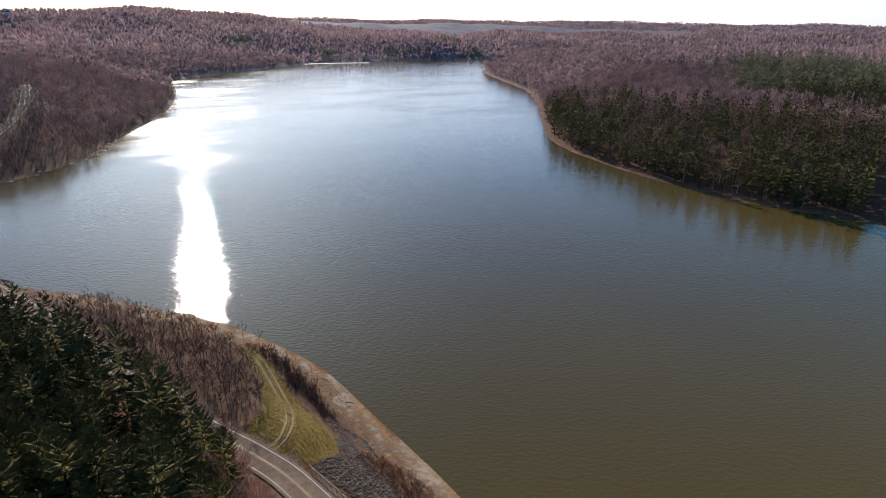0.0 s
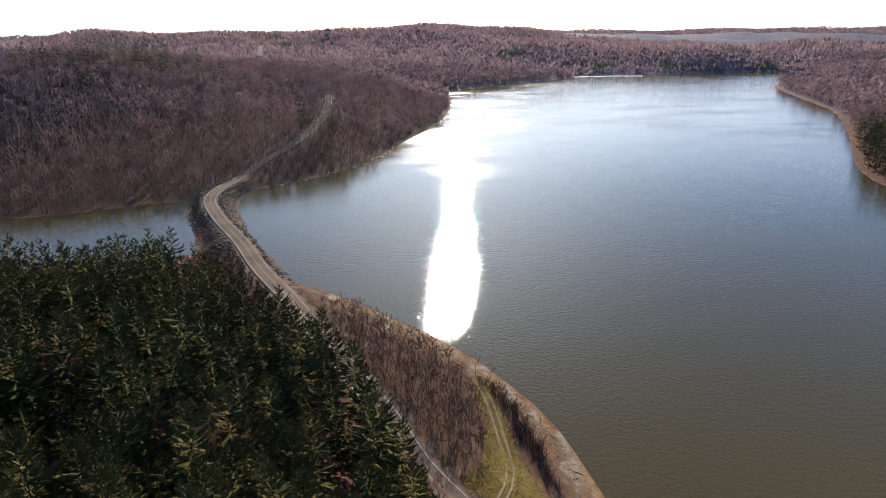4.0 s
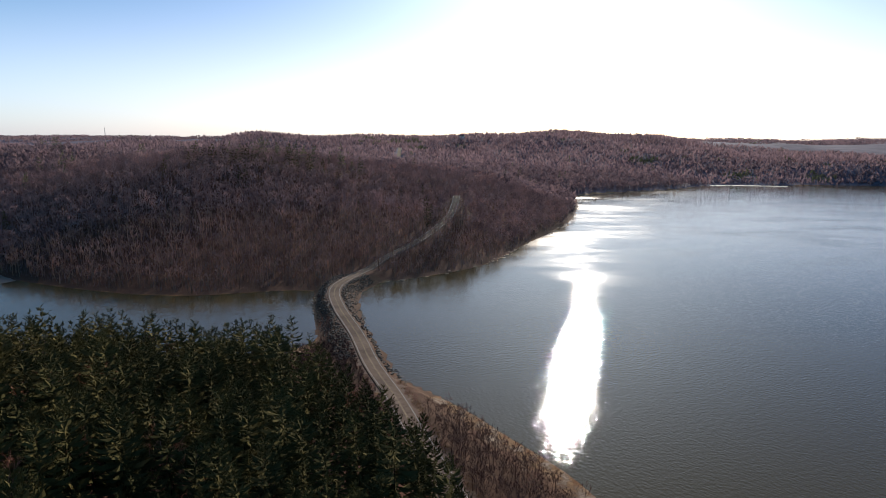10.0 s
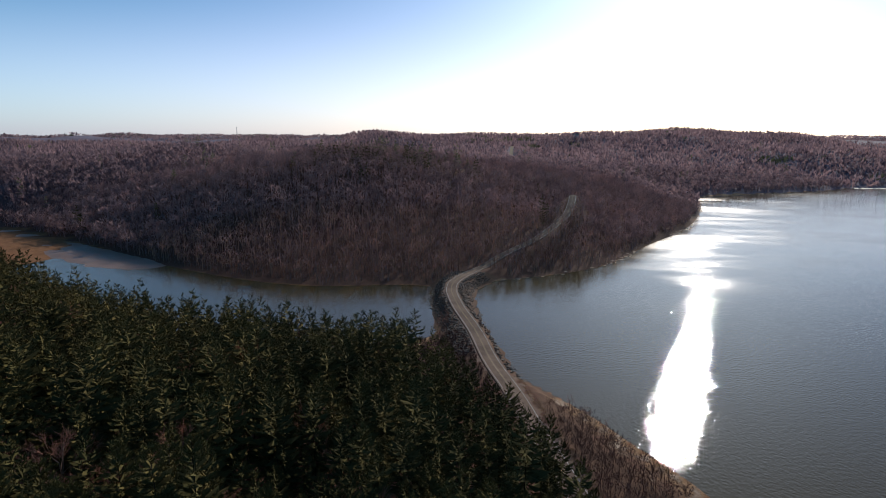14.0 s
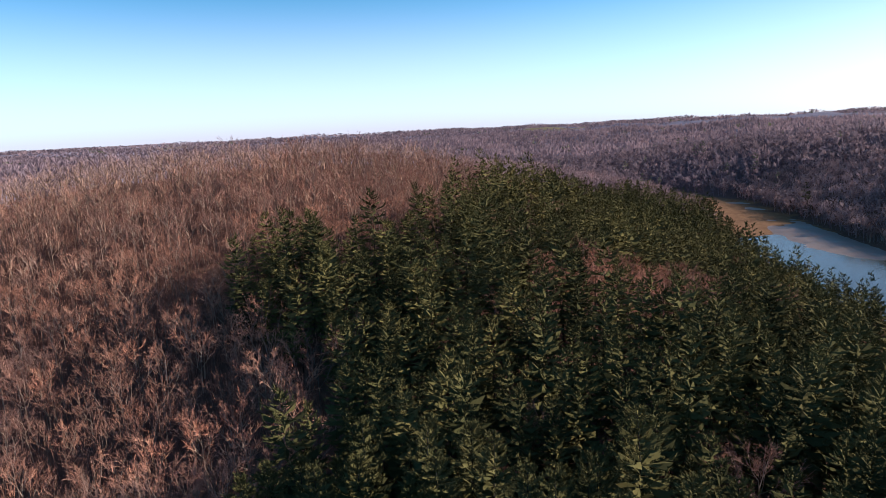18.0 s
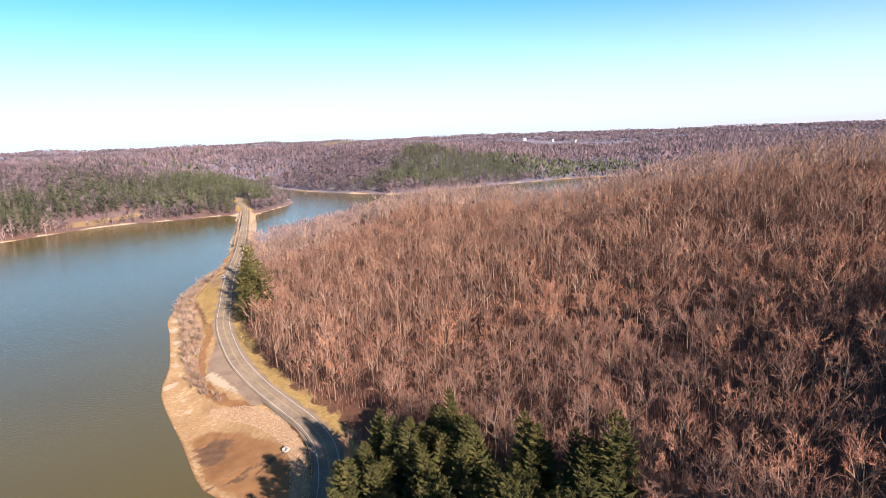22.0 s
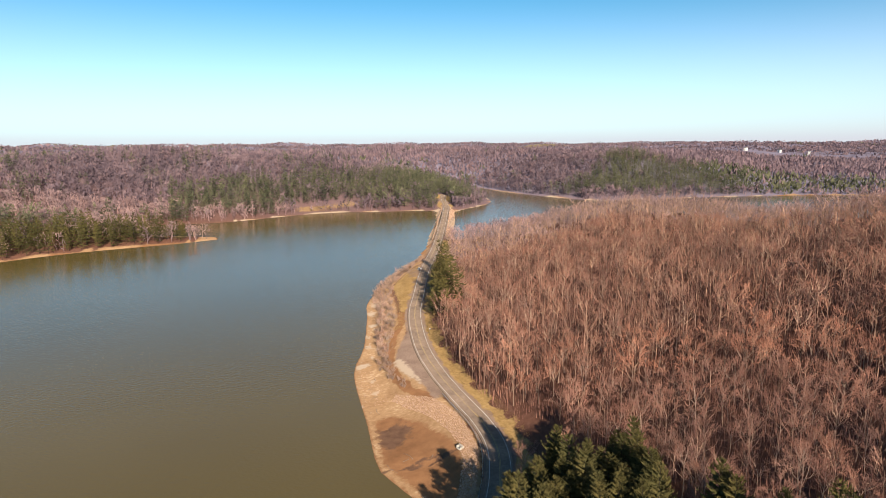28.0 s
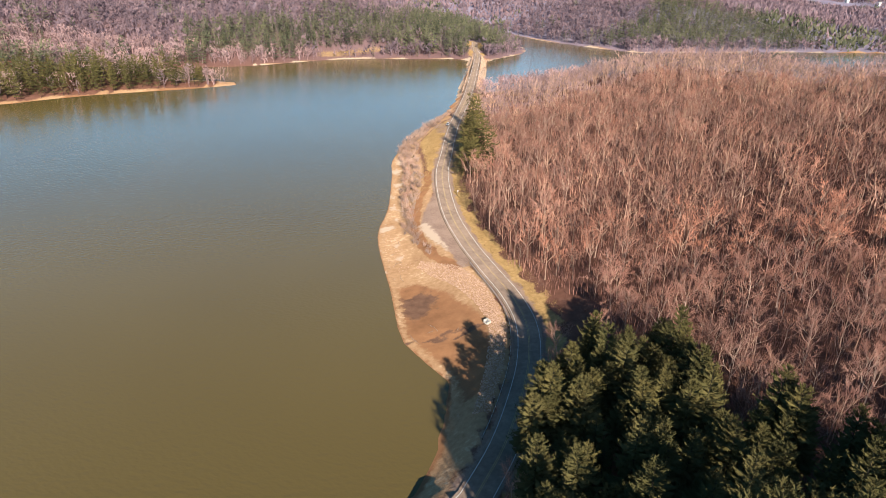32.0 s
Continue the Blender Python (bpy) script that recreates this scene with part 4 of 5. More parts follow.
def spread(block, step, seed, hole, reach=9e9):
    """Wooded points in a block of the plan, without the hole in it, the dead ground and the eastern sector that the
    camera never faces.
    """
    x, y = scatter(*block, step, seed)
    turn = np.degrees(np.arctan2(-(x - HOME[0]), y - HOME[1]))
    far = np.hypot(x - HOME[0], y - HOME[1])
    keep = ~inside(x, y, hole) & ((turn > -72) | (turn < -160)) & (far < reach)
    x, y, z, pine = wooded(x[keep], y[keep])
    keep = in_sight(x, y, z)
    return x[keep], y[keep], z[keep], pine[keep]


x, y, z, pine = spread(MIDDLE, 6.3, 2, NEAR)
far = np.hypot(x - HOME[0], y - HOME[1])
slope = ~pine & (far < 600) & (y > 280)
tagged(new("undergrowth", tri_mesh("undergrowth", planted([sprouts(170 + k) * (1.6, 1.6, 1.0) for k in range(6)], x[slope] + 3.1, y[slope] + 2.2, z[slope], 171), HILL_TWIGS)), "brown brush under the bare trees of the south slope", "undergrowth", kind="stuff")
keep = np.random.default_rng(9).uniform(size=len(x)) < np.where(far < 560, 1.0, np.where(far < 850, 0.85, 0.7))
x, y, z, pine, far = x[keep], y[keep], z[keep], pine[keep], far[keep]
for name, m, trees, mats, label, category in (
        ("pine_slope", pine & (far < 700), [pine_tree(70 + k, 7, 5, 1, 2, 1.4, 0.6, 20 + k % 3 * 2.5, False) for k in range(5)], (PINE_BARK, NEEDLES), "stands of dark pines along the lake shores", "pine wood"),
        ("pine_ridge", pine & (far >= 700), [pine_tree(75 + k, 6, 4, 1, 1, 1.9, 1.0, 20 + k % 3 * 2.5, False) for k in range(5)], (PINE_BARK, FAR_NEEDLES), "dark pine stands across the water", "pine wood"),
        ("bare_slope", ~pine & (far < 560), [bare_tree(60 + k, 4, 3, 2, 2, 0.25, 16.0 + k % 3 * 1.6, False) for k in range(5)], (BARK, HILL_TWIGS), "leafless brown woods on the hills round the lake", "forest"),
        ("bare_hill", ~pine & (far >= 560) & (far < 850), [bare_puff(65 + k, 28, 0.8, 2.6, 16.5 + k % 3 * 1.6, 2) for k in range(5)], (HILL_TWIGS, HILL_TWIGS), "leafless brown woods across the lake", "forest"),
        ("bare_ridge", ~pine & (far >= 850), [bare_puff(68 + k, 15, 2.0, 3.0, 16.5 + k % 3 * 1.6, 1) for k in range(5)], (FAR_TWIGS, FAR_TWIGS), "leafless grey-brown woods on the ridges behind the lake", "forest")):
    stand(name, trees, x[m], y[m], z[m], mats, 61, label, category)


# far hills
def clumps(count, wide, seed):
    out = []
    for k in range(5):
        r = np.random.default_rng(seed + k)
        foot = np.column_stack([r.normal(0, wide, count), r.normal(0, wide, count), r.uniform(-1, 10, count)])
        peak = foot + np.column_stack([r.normal(0, 3.0, (count, 2)), r.uniform(4, 7.5, count)])
        out.append(slivers(foot, peak, wide * 0.85, r))
    return out


FAR, HORIZON = (-2300, 2300, -2300, 2500), (-3900, 3600, -3900, 4000)
for block, step, seed, hole, reach, count, wide in ((FAR, 13.0, 3, MIDDLE, 2300, 8, 4.6), (HORIZON, 30, 6, FAR, 5400, 7, 9.5), ((-6400, 6400, -6400, 6400), 58, 7, HORIZON, 6400, 6, 19.0)):
    x, y, z, pine = spread(block, step, seed, hole, reach)
    pine = pine | (waves(x, y, 500, 33) + 0.6 * waves(x, y, 160, 34) > 1.3)
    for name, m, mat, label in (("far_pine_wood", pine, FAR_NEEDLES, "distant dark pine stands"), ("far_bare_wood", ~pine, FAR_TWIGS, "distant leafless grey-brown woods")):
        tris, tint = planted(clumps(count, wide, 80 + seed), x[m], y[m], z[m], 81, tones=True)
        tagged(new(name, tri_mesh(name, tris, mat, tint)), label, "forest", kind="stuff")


# ---- shore growth ----
def shrub(seed, stems, tall, width):
    r = np.random.default_rng(seed)
    foot = np.column_stack([r.normal(0, 0.35, stems), r.normal(0, 0.35, stems), np.full(stems, -0.2)])
    way = unit(np.column_stack([r.normal(0, 0.38, stems), r.normal(0, 0.38, stems), np.ones(stems)]))
    size = tall * r.uniform(0.6, 1.1, (stems, 1))
    out = [slivers(foot, foot + way * size, width * 1.6, r)]
    q = np.repeat(foot + way * size * 0.1, 5, 0) + np.repeat(way * size, 5, 0) * r.uniform(0.2, 0.9, (stems * 5, 1))
    out.append(slivers(q, q + unit(np.repeat(way, 5, 0) + r.normal(0, 0.5, q.shape)) * tall * r.uniform(0.15, 0.35, (len(q), 1)), width, r))
    return np.concatenate(out)


def height_at(x, y):
    return ground(np.atleast_1d(np.float64(x)), np.atleast_1d(np.float64(y)))[0]


def fill(line, step, seed):
    (x0, y0), (x1, y1) = line.min(0), line.max(0)
    x, y = scatter(x0, x1, y0, y1, step, seed)
    ok = within(x, y, line)
    return x[ok], y[ok]


THICKET = np.array([(-16, 208), (-6, 214), (8, 196), (24, 176), (30, 162), (31, 140), (29, 122), (20, 110), (15, 122), (8, 142), (-2, 164), (-10, 188)], float)
HEDGE = np.array([(33, 158), (39, 152), (43, 130), (44, 108), (40, 106), (38, 128), (37, 145)], float)
NORTH_BRUSH = np.array([(-223, -432), (-219, -440), (-191, -410), (-162, -369), (-149, -334), (-141, -301), (-128, -270), (-120, -240), (-114.5, -225), (-113.5, -210), (-114, -196), (-117, -196), (-118, -219), (-125, -242),
                        (-135, -262), (-146, -288), (-162, -340), (-175, -371), (-197, -398), (-219, -424)], float)
r = np.random.default_rng(16)
small = [tri_mesh("bush", shrub(110 + k, 22, 2.5, 0.075), SHRUB) for k in range(4)]
pale = [tri_mesh("bush", shrub(115 + k, 20, 2.4, 0.075), BARK) for k in range(4)]
bx, by = fill(THICKET, 2.6, 1)
bushy = [np.concatenate(bare_tree(100 + k, 5, 3, 4, 4, 0.05, 6.0 + k % 3 * 0.9)) for k in range(6)]
tagged(new("shrub_thicket", tri_mesh("shrub_thicket", planted(bushy, bx, by, height_at(bx, by), 2), SHRUB)), "dense thicket of grey-brown leafless shrubs beside the lake road", "thicket", kind="stuff")
bx, by = fill(ROADSIDE, 2.4, 8)
by_road = to_line(bx, by, ROAD, False) > 5.5
bx, by = bx[by_road], by[by_road]
tagged(new("roadside_brush", tri_mesh("roadside_brush", planted([shrub(140 + k, 16, 2.2, 0.08) for k in range(4)], bx, by, height_at(bx, by), 9), SHRUB)), "low leafless brush between the pines and the lake road", "brush", kind="stuff")
for line, step, label, group, seed in (
        (HEDGE, 2.2, "low leafless bush in a row along the beach", "bushes along the beach", 2),
        (NORTH_BRUSH, 2.9, "low pinkish-tan leafless bush between beach and grass", "bushes between beach and grass", 3)):
    r = np.random.default_rng(seed)
    bx, by = fill(line, step, seed)
    kinds = pale if line is NORTH_BRUSH else small
    for x, y, z in zip(bx, by, height_at(bx, by)):
        ob = new("bush", kinds[r.integers(len(kinds))])
        s = r.uniform(0.75, 1.5)
        ob.matrix_basis = pose(x, y, z, 0, 0, r.uniform(0, 360)) @ Matrix.Diagonal((s * 1.15, s * 1.15, s, 1))
        tagged(ob, label, "bush", group)

# young trees on the beach and by the road
saplings = [[tri_mesh("sapling", t, m) for t, m in zip(bare_tree(120 + k, 5, 3, 4, 5, 0.035, 9 + k), (BARK, TWIGS))] for k in range(3)]
SAPLINGS = [(-2, 205), (4, 200), (-8, 212), (12, 188), (22, 178), (33, 160), (36, 152), (38, 140), (24, 150), (18, 160), (13, 92), (14, 86), (17, 78), (12, 100), (10, 82), (6, 112),
            (-123, -246), (-128, -258), (-131, -268), (-121, -236), (-137, -284), (-143, -298), (-118, -226), (-152, -330), (-186, -392),
            (-125, -252), (-134, -276), (-140, -292), (-147, -312), (-155, -338), (-165, -362), (-120, -231), (-133, -264)]
r = np.random.default_rng(17)
for (x, y), z in zip(SAPLINGS, height_at([p[0] for p in SAPLINGS], [p[1] for p in SAPLINGS])):
    trunk, crown = saplings[r.integers(3)]
    root = new("young_tree")
    root.matrix_basis = pose(x, y, z, 0, 0, r.uniform(0, 360)) @ Matrix.Scale(r.uniform(0.7, 1.1), 4)
    tagged(root, "slender pale leafless young tree near the water's edge", "tree", "young trees on the shore")
    part("trunk", trunk, None, root)
    part("crown", crown, None, root)

RED_PATCH = np.array([(40, 90), (46, 88), (51, 74), (49, 62), (43, 62), (42, 76)], float)
bx, by = fill(RED_PATCH, 1.3, 5)
tagged(new("rusty_brush", tri_mesh("rusty_brush", planted([shrub(130 + k, 16, 1.3, 0.06) for k in range(3)], bx, by, height_at(bx, by), 6), RED_BRUSH)),
       "patch of rusty red dry brush on the beach", "brush", kind="stuff")


# ---- standing dry grass ----
STRAW = speckled("dry_grass_blades", [(0.3, (0.215, 0.13, 0.055)), (0.55, (0.35, 0.222, 0.098)), (0.75, (0.44, 0.295, 0.15))], 0.25, 0.95, 0.1)


def tufts(seed, count, tall):
    r = np.random.default_rng(seed)
    p = np.column_stack([r.normal(0, 0.3, count), r.normal(0, 0.3, count), np.full(count, -0.03)])
    return slivers(p, p + np.column_stack([r.normal(0, 0.1, count), r.normal(0, 0.1, count), tall * r.uniform(0.5, 1.0, count)]), 0.1, r)


def verge(y0, y1, side, reach, step, seed):
    d, left = along(ROAD)
    r = np.random.default_rng(seed)
    k = np.where((ROAD[:, 1] > y0) & (ROAD[:, 1] < y1))[0]
    k = np.repeat(k, int(4 * (reach[1] - reach[0]) / step ** 2))
    p = ROAD[k] + d[k] * r.uniform(-2, 2, (len(k), 1)) + left[k] * side * r.uniform(*reach, (len(k), 1))
    return p[:, 0], p[:, 1]


NORTH_GRASS = np.array([(-132, -262), (-141, -262), (-150, -285), (-168, -320), (-196, -374), (-206, -404), (-186, -378), (-170, -345), (-155, -310), (-143, -280)], float)
spots = [fill(NORTH_GRASS, 0.9, 42), verge(-330, -130, -1, (5, 12), 0.95, 43), verge(60, 250, 1, (4.8, 7.5), 0.9, 44), verge(-180, -110, 1, (4.6, 6.0), 0.9, 45)]
bx, by = np.concatenate([p[0] for p in spots]), np.concatenate([p[1] for p in spots])
tagged(new("dry_grass", tri_mesh("dry_grass", planted([tufts(140 + k, 7, 0.42) for k in range(4)], bx, by, height_at(bx, by), 46, 0.6, 1.3), STRAW)), "dry yellow grass on the verges and the shore meadow", "grass", kind="stuff")

# the mown track to the beach, with two wheel ruts
RUTS = curve_through([(20.5, 97), (27, 101), (32, 112), (33.5, 128), (34, 145), (33, 158)], 2.0)
OLIVE = speckled("short_olive_grass", [(0.3, (0.15, 0.105, 0.028)), (0.55, (0.26, 0.18, 0.05)), (0.75, (0.36, 0.245, 0.08))], 0.4, 0.95, 0.05)
bx, by = fill(GRASS_TONGUE, 0.55, 41)
off = np.abs(to_line(bx, by, RUTS, False) - 0.85)
bx, by = bx[off > 0.45], by[off > 0.45]
tagged(new("short_grass", tri_mesh("short_grass", planted([tufts(150 + k, 8, 0.26) for k in range(4)], bx, by, height_at(bx, by), 47, 0.5, 1.3), OLIVE)), "short olive-green winter grass on the track to the beach", "grass", kind="stuff")
track = tagged(new("wheel_track"), "pair of pale bare wheel ruts in the grass", "track", kind="structure")
DIRT = speckled("bare_pale_earth", [(0.3, (0.22, 0.16, 0.1)), (0.7, (0.36, 0.28, 0.19))], 0.9, 0.95, 0.05)
for side in (-0.85, 0.85):
    line = RUTS + along(RUTS)[1] * side
    ribbon("rut", line, height_at(line[:, 0], line[:, 1]), [(-0.28, 0.05), (0.0, 0.065), (0.28, 0.05)], DIRT, track)


# ---- stones ----
def stone(seed):
    bm = bmesh.new()
    bmesh.ops.create_icosphere(bm, subdivisions=1, radius=0.5)
    r = np.random.default_rng(seed)
    for v in bm.verts:
        v.co *= r.uniform(0.7, 1.25)
        v.co.z *= 0.7
    t = np.array([[v.co[:] for v in f.verts] for f in bm.faces])
    bm.free()
    return t


STONES = [stone(k) for k in range(6)]


def rubble(name, x, y, seed, mat, label, low=0.5, high=1.2):
    tagged(new(name, tri_mesh(name, planted(STONES, x, y, height_at(x, y) + 0.08, seed, low, high), mat)), label, "riprap", kind="stuff")


def bank(y0, y1, side, reach, step, seed):
    """Points down the bank of a causeway."""
    d, left = along(ROAD)
    r = np.random.default_rng(seed)
    k = np.where((ROAD[:, 1] > y0) & (ROAD[:, 1] < y1))[0]
    k = np.repeat(k, int(4 * (reach[1] - reach[0]) / step ** 2))
    p = ROAD[k] + d[k] * r.uniform(-2, 2, (len(k), 1)) + left[k] * side * r.uniform(*reach, (len(k), 1))
    return p[:, 0], p[:, 1]


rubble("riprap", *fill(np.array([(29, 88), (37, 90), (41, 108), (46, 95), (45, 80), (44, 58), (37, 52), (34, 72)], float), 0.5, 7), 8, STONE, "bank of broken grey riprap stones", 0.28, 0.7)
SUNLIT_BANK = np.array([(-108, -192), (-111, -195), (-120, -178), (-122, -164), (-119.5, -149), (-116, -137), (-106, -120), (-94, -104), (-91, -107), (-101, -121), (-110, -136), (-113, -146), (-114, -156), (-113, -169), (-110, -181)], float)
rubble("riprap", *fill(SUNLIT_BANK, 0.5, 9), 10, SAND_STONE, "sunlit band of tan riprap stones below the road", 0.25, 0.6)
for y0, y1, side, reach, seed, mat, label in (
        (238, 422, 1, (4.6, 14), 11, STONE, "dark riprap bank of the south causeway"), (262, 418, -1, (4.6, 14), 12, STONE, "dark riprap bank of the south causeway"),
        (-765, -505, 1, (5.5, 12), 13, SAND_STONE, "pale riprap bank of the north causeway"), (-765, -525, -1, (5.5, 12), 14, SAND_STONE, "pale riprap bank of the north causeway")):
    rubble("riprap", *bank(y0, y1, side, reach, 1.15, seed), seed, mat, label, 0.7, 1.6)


# ---- guard rails ----
def guard_rail(y0, y1, side, label):
    d, left = along(ROAD)
    k = np.where((ROAD[:, 1] > y0) & (ROAD[:, 1] < y1))[0]
    line = ROAD[k] + left[k] * side
    z = ROAD_Z[k]
    root = new("guard_rail")
    root.location = (*line[0], z[0])
    tagged(root, label, "guard rail")
    ob = ribbon("rail", line, z, [(0.0, 0.45), (0.05, 0.52), (0.0, 0.6), (0.05, 0.68), (0.0, 0.76), (-0.03, 0.76), (-0.03, 0.45)], STEEL)
    ob.parent = root
    ob.matrix_parent_inverse = Matrix.Translation(root.location).inverted()
    post = bpy.data.meshes.new("post")
    bm = box(0.16, 0.2, 1.3, (0, 0, 0.15), 0.02)
    bm.to_mesh(post)
    bm.free()
    post.materials.append(TIMBER)
    run = np.r_[0, np.cumsum(np.linalg.norm(np.diff(line, axis=0), axis=1))]
    for at in np.arange(0.5, run[-1], 2.0 if run[-1] < 120 else 4.0):
        x, y = np.interp(at, run, line[:, 0]), np.interp(at, run, line[:, 1])
        p = new("post", post)
        p.parent = root
        p.location = (x - root.location.x, y - root.location.y, np.interp(at, run, z) - root.location.z)


guard_rail(-182, -92, 5.0, "galvanised guard rail on timber posts above the riprap")
guard_rail(45, 90, 5.0, "galvanised guard rail on timber posts beside the grass")
guard_rail(-760, -505, 4.9, "guard rail along the lake side of the north causeway")
guard_rail(-760, -525, -4.9, "guard rail along the inner side of the north causeway")

# ---- small works ----
cz = float(height_at(-112.5, -142.2)[0])
headwall = tagged(new("culvert_headwall"), "pale concrete culvert headwall at the foot of the riprap", "culvert")
headwall.matrix_basis = pose(-112.5, -142.2, cz, 0, 0, 8)
part("wall", box(0.4, 2.0, 1.2, (0, 0, 0.3), 0.04), CONCRETE, headwall)
part("wing", box(1.0, 0.25, 0.9, (0.6, 0.95, 0.2), 0.04), CONCRETE, headwall)
part("wing", box(1.0, 0.25, 0.9, (0.6, -0.95, 0.2), 0.04), CONCRETE, headwall)
part("apron", box(1.3, 1.6, 0.2, (0.7, 0, -0.05), 0.03), CONCRETE, headwall)
bm = bmesh.new()
bmesh.ops.create_cone(bm, cap_ends=True, segments=20, radius1=0.35, radius2=0.35, depth=0.3, matrix=Matrix.Translation((0.15, 0, 0.35)) @ Matrix.Rotation(radians(90), 4, "Y"))
part("pipe", bm, STEEL, headwall, "dark corrugated pipe mouth")


def car(x, y, z, turn):
    root = tagged(new("car"), "small silver car parked on the gravel beside the road", "car")
    root.matrix_basis = pose(x, y, z, 0, 0, turn)
    bm = box(4.3, 1.75, 0.7, (0, 0, 0.65), 0.12)
    part("body", bm, CAR_PAINT, root)
    bm = bmesh.new()
    bmesh.ops.create_cube(bm, size=1, matrix=Matrix.Translation((-0.2, 0, 1.22)) @ Matrix.Diagonal((2.4, 1.6, 0.55, 1)))
    for v in bm.verts:
        if v.co.z > 1.2:
            v.co.x = -0.2 + (v.co.x + 0.2) * 0.68
            v.co.y *= 0.86
    cabin = part("cabin", bm, GLASS, root, "dark glazed cabin")
    part("roof", box(1.55, 1.32, 0.06, (-0.2, 0, 1.51), 0.02), CAR_PAINT, root)
    for px in (-1.35, 1.35):
        for py in (-0.82, 0.82):
            bm = bmesh.new()
            bmesh.ops.create_cone(bm, cap_ends=True, segments=18, radius1=0.33, radius2=0.33, depth=0.22, matrix=Matrix.Translation((px, py, 0.33)) @ Matrix.Rotation(radians(90), 4, "X"))
            wheel = part("wheel", bm, RUBBER, root)
            bm = bmesh.new()
            bmesh.ops.create_cone(bm, cap_ends=True, segments=14, radius1=0.2, radius2=0.2, depth=0.24, matrix=Matrix.Translation((px, py, 0.33)) @ Matrix.Rotation(radians(90), 4, "X"))
            part("rim", bm, STEEL, wheel)
    for py in (-0.6, 0.6):
        part("headlight", box(0.06, 0.34, 0.16, (2.14, py, 0.78), 0.02), WHITE_WALL, root)


car(-203, -390, float(height_at(-203, -390)[0]), 62)

sign = tagged(new("road_sign"), "small white road sign on a steel post at the verge", "sign")
sign.matrix_basis = pose(-149.5, -250, float(height_at(-149.5, -250)[0]), 0, 0, 25)
part("post", box(0.07, 0.07, 2.6, (0, 0, 1.1), 0.01), STEEL, sign)
part("plate", box(0.75, 0.03, 0.9, (0, 0.06, 2.1), 0.01), WHITE_LINE, sign)


def house(x, y, long, wide, tall, turn, label):
    z = float(height_at(x, y)[0])
    root = tagged(new("house"), label, "house")
    root.matrix_basis = pose(x, y, z + 6, 0, 0, turn)
    part("wall", box(long, wide, tall + 8, (0, 0, tall / 2 - 4)), WHITE_WALL, root)
    bm = bmesh.new()
    p = [bm.verts.new(v) for v in ((-long / 2 - 0.5, -wide / 2 - 0.5, tall), (long / 2 + 0.5, -wide / 2 - 0.5, tall), (long / 2 + 0.5, wide / 2 + 0.5, tall), (-long / 2 - 0.5, wide / 2 + 0.5, tall),
                                  (-long / 2 - 0.5, 0, tall + wide * 0.4), (long / 2 + 0.5, 0, tall + wide * 0.4))]
    for f in ((0, 1, 5, 4), (2, 3, 4, 5), (0, 4, 3), (1, 2, 5), (3, 2, 1, 0)):
        bm.faces.new([p[i] for i in f])
    roof = part("roof", bm, ROOFING, root)
    part("chimney", box(0.8, 0.8, 2.4, (long * 0.25, 0.6, tall + wide * 0.4)), STONE, roof)
    for k in (-0.3, 0, 0.3):
        for side in (-1, 1):
            part("window", box(1.2, 0.1, 1.4, (long * k, side * (wide / 2 + 0.02), tall * 0.6)), GLASS, root)


for x, y, long, turn in ((-2330, 1030, 18, 20), (-2290, 1060, 14, 50), (-2150, -1705, 16, 10), (-2260, -1640, 13, 70), (-2320, -1560, 14, 30), (-1420, 3310, 20, 0), (-59, 1910, 16, 15), (-800, 1864, 15, 60), (-1250, 2950, 18, 40)):
    house(x, y, long, 8, 5, turn, "white farmhouse with a grey roof among distant woods")

mast = tagged(new("lattice_mast"), "slender lattice mast on a far ridge", "mast")
mast.location = (-2030, 3265, float(height_at(-2030, 3265)[0]))
for k in range(3):
    a = k * 2.0944
    p0, p1 = np.array([(4 * math.cos(a), 4 * math.sin(a), -1)]), np.array([(0.8 * math.cos(a), 0.8 * math.sin(a), 62.0)])
    part("leg", tri_mesh("leg", tubes(p0, p1, 1.4, 0.9), STEEL), None, mast)
for h in range(6, 60, 9):
    w = 4 - 3.2 * h / 62
    q = np.array([(w * math.cos(k * 2.0944), w * math.sin(k * 2.0944), h) for k in range(3)])
    part("brace", tri_mesh("brace", tubes(q, np.roll(q, -1, 0), 0.5, 0.5), STEEL), None, mast)


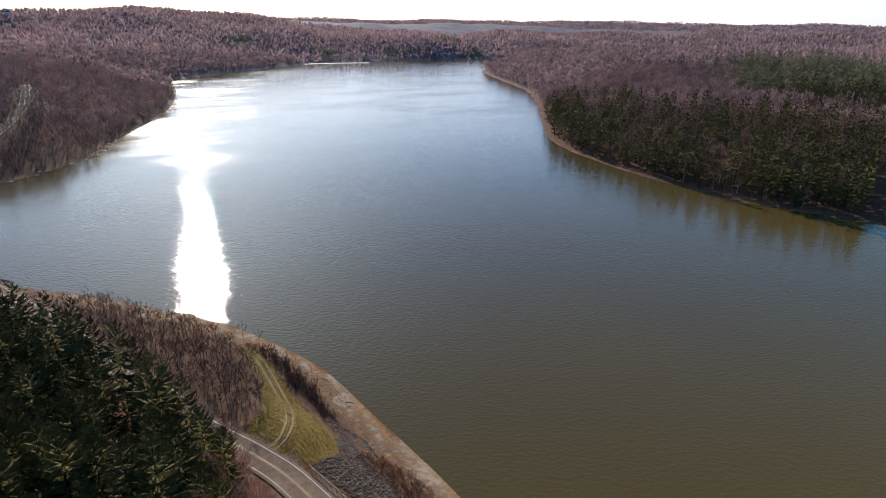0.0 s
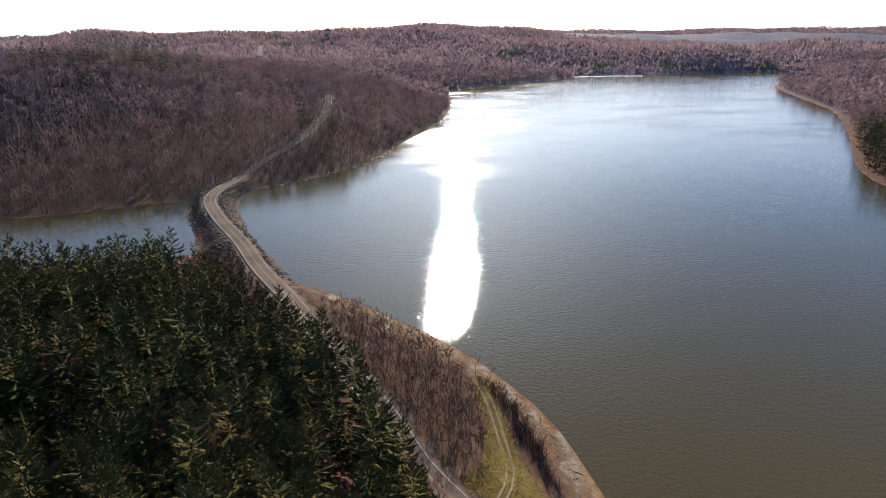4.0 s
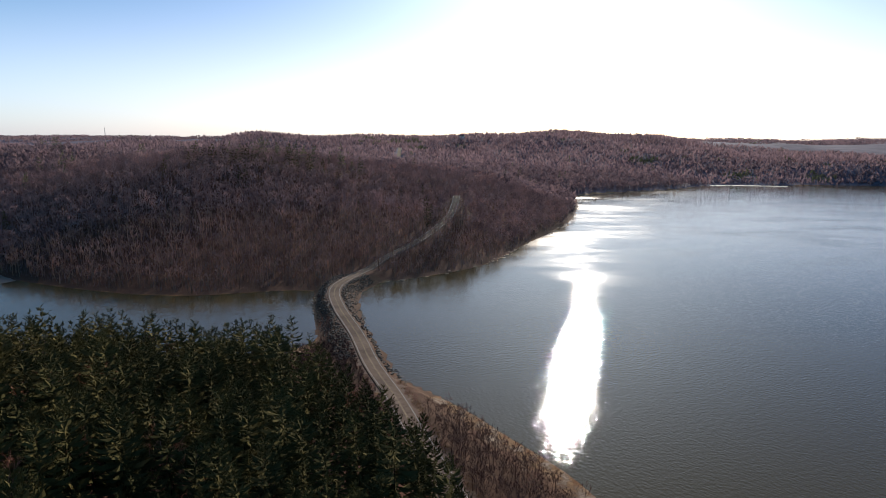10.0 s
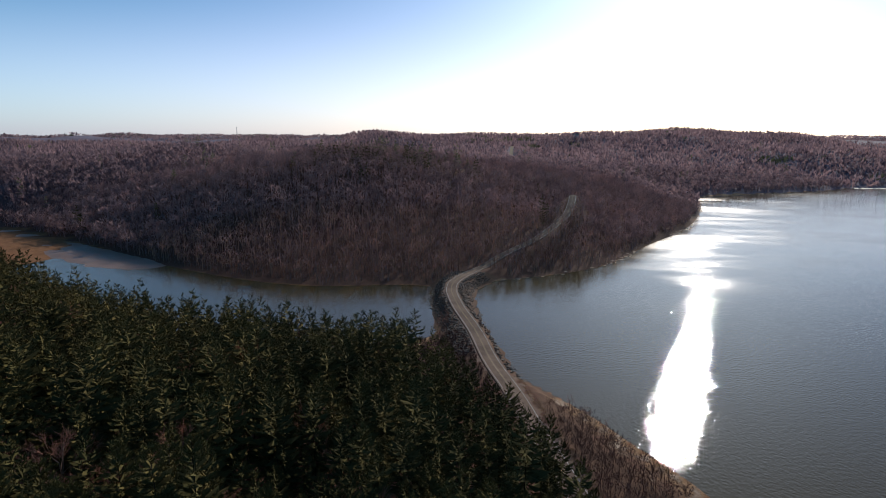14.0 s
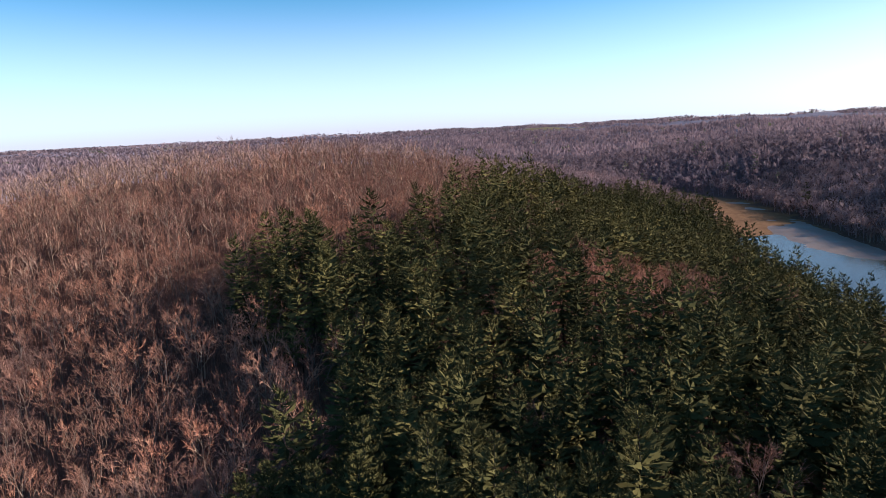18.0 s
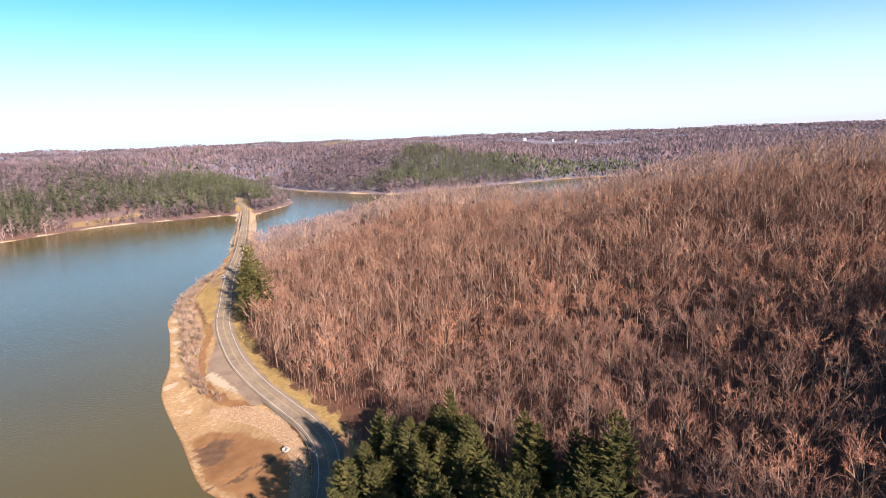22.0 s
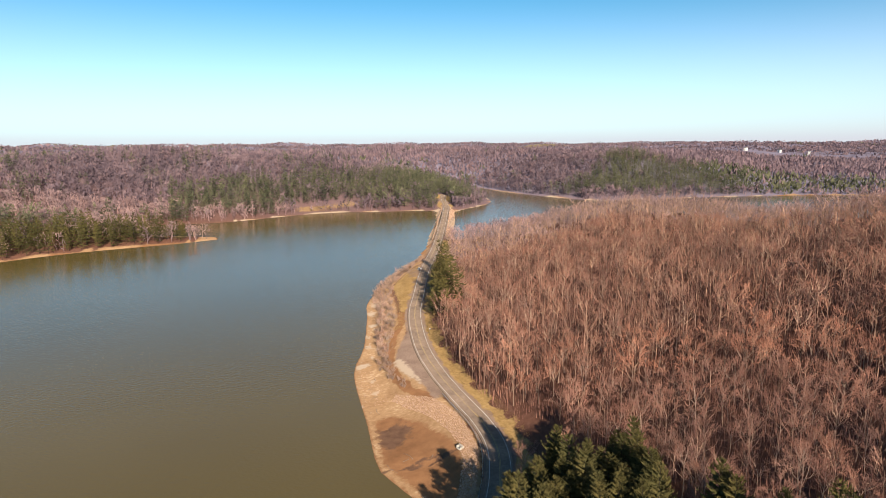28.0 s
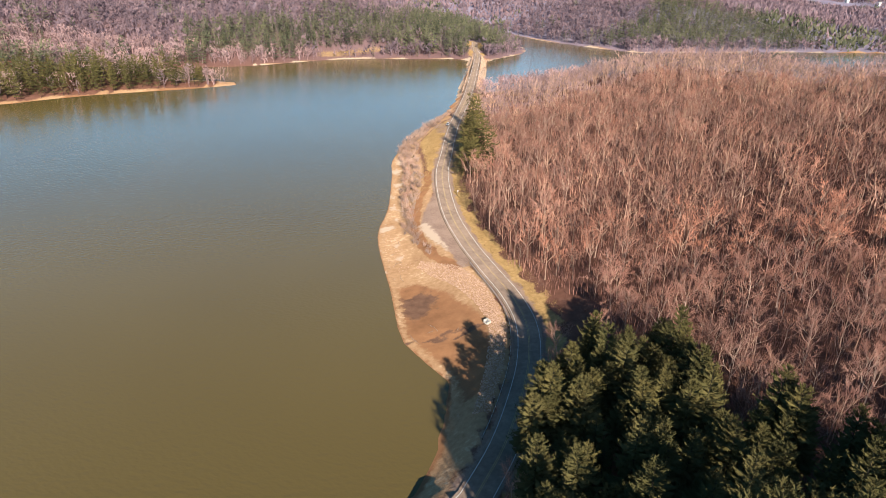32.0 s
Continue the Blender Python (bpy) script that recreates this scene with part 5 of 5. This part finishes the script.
# ---- what the lake left on the beach ----
DRIFTWOOD = speckled("bleached_driftwood", [(0.3, (0.15, 0.1, 0.07)), (0.7, (0.32, 0.24, 0.18))], 1.4, 0.9, 0.1)
r = np.random.default_rng(71)
for x, y, long in ((-91, -150, 6.0), (-96, -149, 3.5), (-99, -148.5, 5.0), (-104, -145.5, 4.2), (-101, -189, 5.5), (-105, -199, 4.0), (-103.5, -207, 3.0), (-110, -218, 4.5), (-112, -231, 3.5),
                   (-121, -257, 4.0), (47, 128, 4.0), (50, 112, 3.0), (41, 150, 5.0), (33, 171, 3.5)):
    turn = r.uniform(0, 6.28)
    a = np.array([(0, 0, 0.08), (math.cos(turn) * long * 0.5, math.sin(turn) * long * 0.5, 0.16), (math.cos(turn + 0.2) * long, math.sin(turn + 0.2) * long, 0.1)])
    fork = a[1:2] + (math.cos(turn + 0.9) * long * 0.3, math.sin(turn + 0.9) * long * 0.3, 0.15)
    log = new("driftwood_log", tri_mesh("driftwood_log", np.concatenate([tubes(a[:-1], a[1:], [0.2, 0.15], [0.15, 0.05]), tubes(a[1:2], fork, 0.1, 0.04)]), DRIFTWOOD))
    log.location = (x, y, float(height_at(x, y)[0]))
    tagged(log, "bleached forked driftwood log lying on the muddy beach", "driftwood", "driftwood on the beach")
COBBLES = [np.array([(-100, -192), (-108, -190), (-109, -210), (-112, -226), (-107, -228), (-102, -210)], float), np.array([(44, 150), (48, 132), (50, 110), (47, 108), (45, 130), (41, 148)], float)]
for k, line in enumerate(COBBLES):
    bx, by = fill(line, 1.5, 72 + k)
    rubble("beach_stones", bx, by, 74 + k, SAND_STONE, "pale scattered stones on the sandy beach", 0.15, 0.55)

lane = curve_through(HILL_LANE.tolist(), 10.0)
tagged(ribbon("lane", lane, ground(lane[:, 0], lane[:, 1])[0] + 2.0, [(-5.5, -3.5), (-4, 0), (4, 0), (5.5, -3.5)], DIRT), "pale dirt lane climbing a distant wooded hill", "lane", kind="structure")

# drying mud at the head of the inlet
HEAD_MUD = np.array([(-800, 530), (-704, 540), (-631, 548), (-503, 500), (-416, 464), (-343, 432), (-312, 399), (-347, 384), (-380, 386), (-473, 420), (-651, 464), (-780, 500)], float)
MX, MY = np.meshgrid(np.arange(-810, -300, 5.0), np.arange(375, 560, 5.0))
MZ = -0.45 + 0.75 * soft_in(MX, MY, HEAD_MUD, 26) + 0.11 * waves(MX, MY, 35, 41) + 0.05 * waves(MX, MY, 13, 42)
MUD_SHEET = speckled("drying_red_brown_mud", [(0.3, (0.16, 0.095, 0.062)), (0.55, (0.25, 0.155, 0.105)), (0.75, (0.36, 0.24, 0.17))], 0.03, 0.5, 0.4, bumps=0.2)
tagged(new("mud_flat", grid_mesh("mud_flat", np.stack([MX, MY, MZ], -1), MUD_SHEET)), "wet reddish-brown mud flat at the head of the inlet", "mud flat", kind="structure")

# low sand spit before the far shore
spit = curve_through([(468, 1300), (510, 1304), (560, 1301), (618, 1288)], 6.0)
PALE_SAND = speckled("pale_wet_sand", [(0.3, (0.4, 0.33, 0.26)), (0.7, (0.62, 0.54, 0.44))], 0.3, 0.55, 0.4)
tagged(ribbon("sand_spit", spit, np.full(len(spit), 0.0), [(-9, -0.3), (-5, 0.35), (0, 0.7), (5, 0.4), (9, -0.3)], PALE_SAND), "low pale sand spit at the far end of the lake", "sand spit", kind="structure")

# pale rock ledges along the wooded shore across the causeway
ledge_line = curve_through(FAR_SHORE[4:15], 3.0)
r = np.random.default_rng(81)
pick = r.uniform(size=len(ledge_line)) < 0.55 + 0.4 * np.sin(np.arange(len(ledge_line)) / 9.0)
bx, by = (ledge_line[pick] + r.normal(0, 1.6, (pick.sum(), 2))).T
slabs = [s * (3.2, 2.2, 0.7) for s in STONES]
tagged(new("rock_ledges", tri_mesh("rock_ledges", planted(slabs, bx, by, np.maximum(height_at(bx, by), 0.05), 82, 0.6, 1.5), SAND_STONE)), "pale rock ledges at the foot of the wooded shore", "rocks", kind="stuff")
for x, y in ((-60, 318), (-63, 330), (-56, 300), (-50, 288), (-98, 372), (-97, 360)):
    ob = new("bush", small[r.integers(len(small))])
    ob.matrix_basis = pose(x, y, float(height_at(x, y)[0]), 0, 0, r.uniform(0, 360)) @ Matrix.Scale(r.uniform(0.9, 1.4), 4)
    tagged(ob, "dark leafless bush among the stones of the causeway", "bush", "bushes on the causeway")
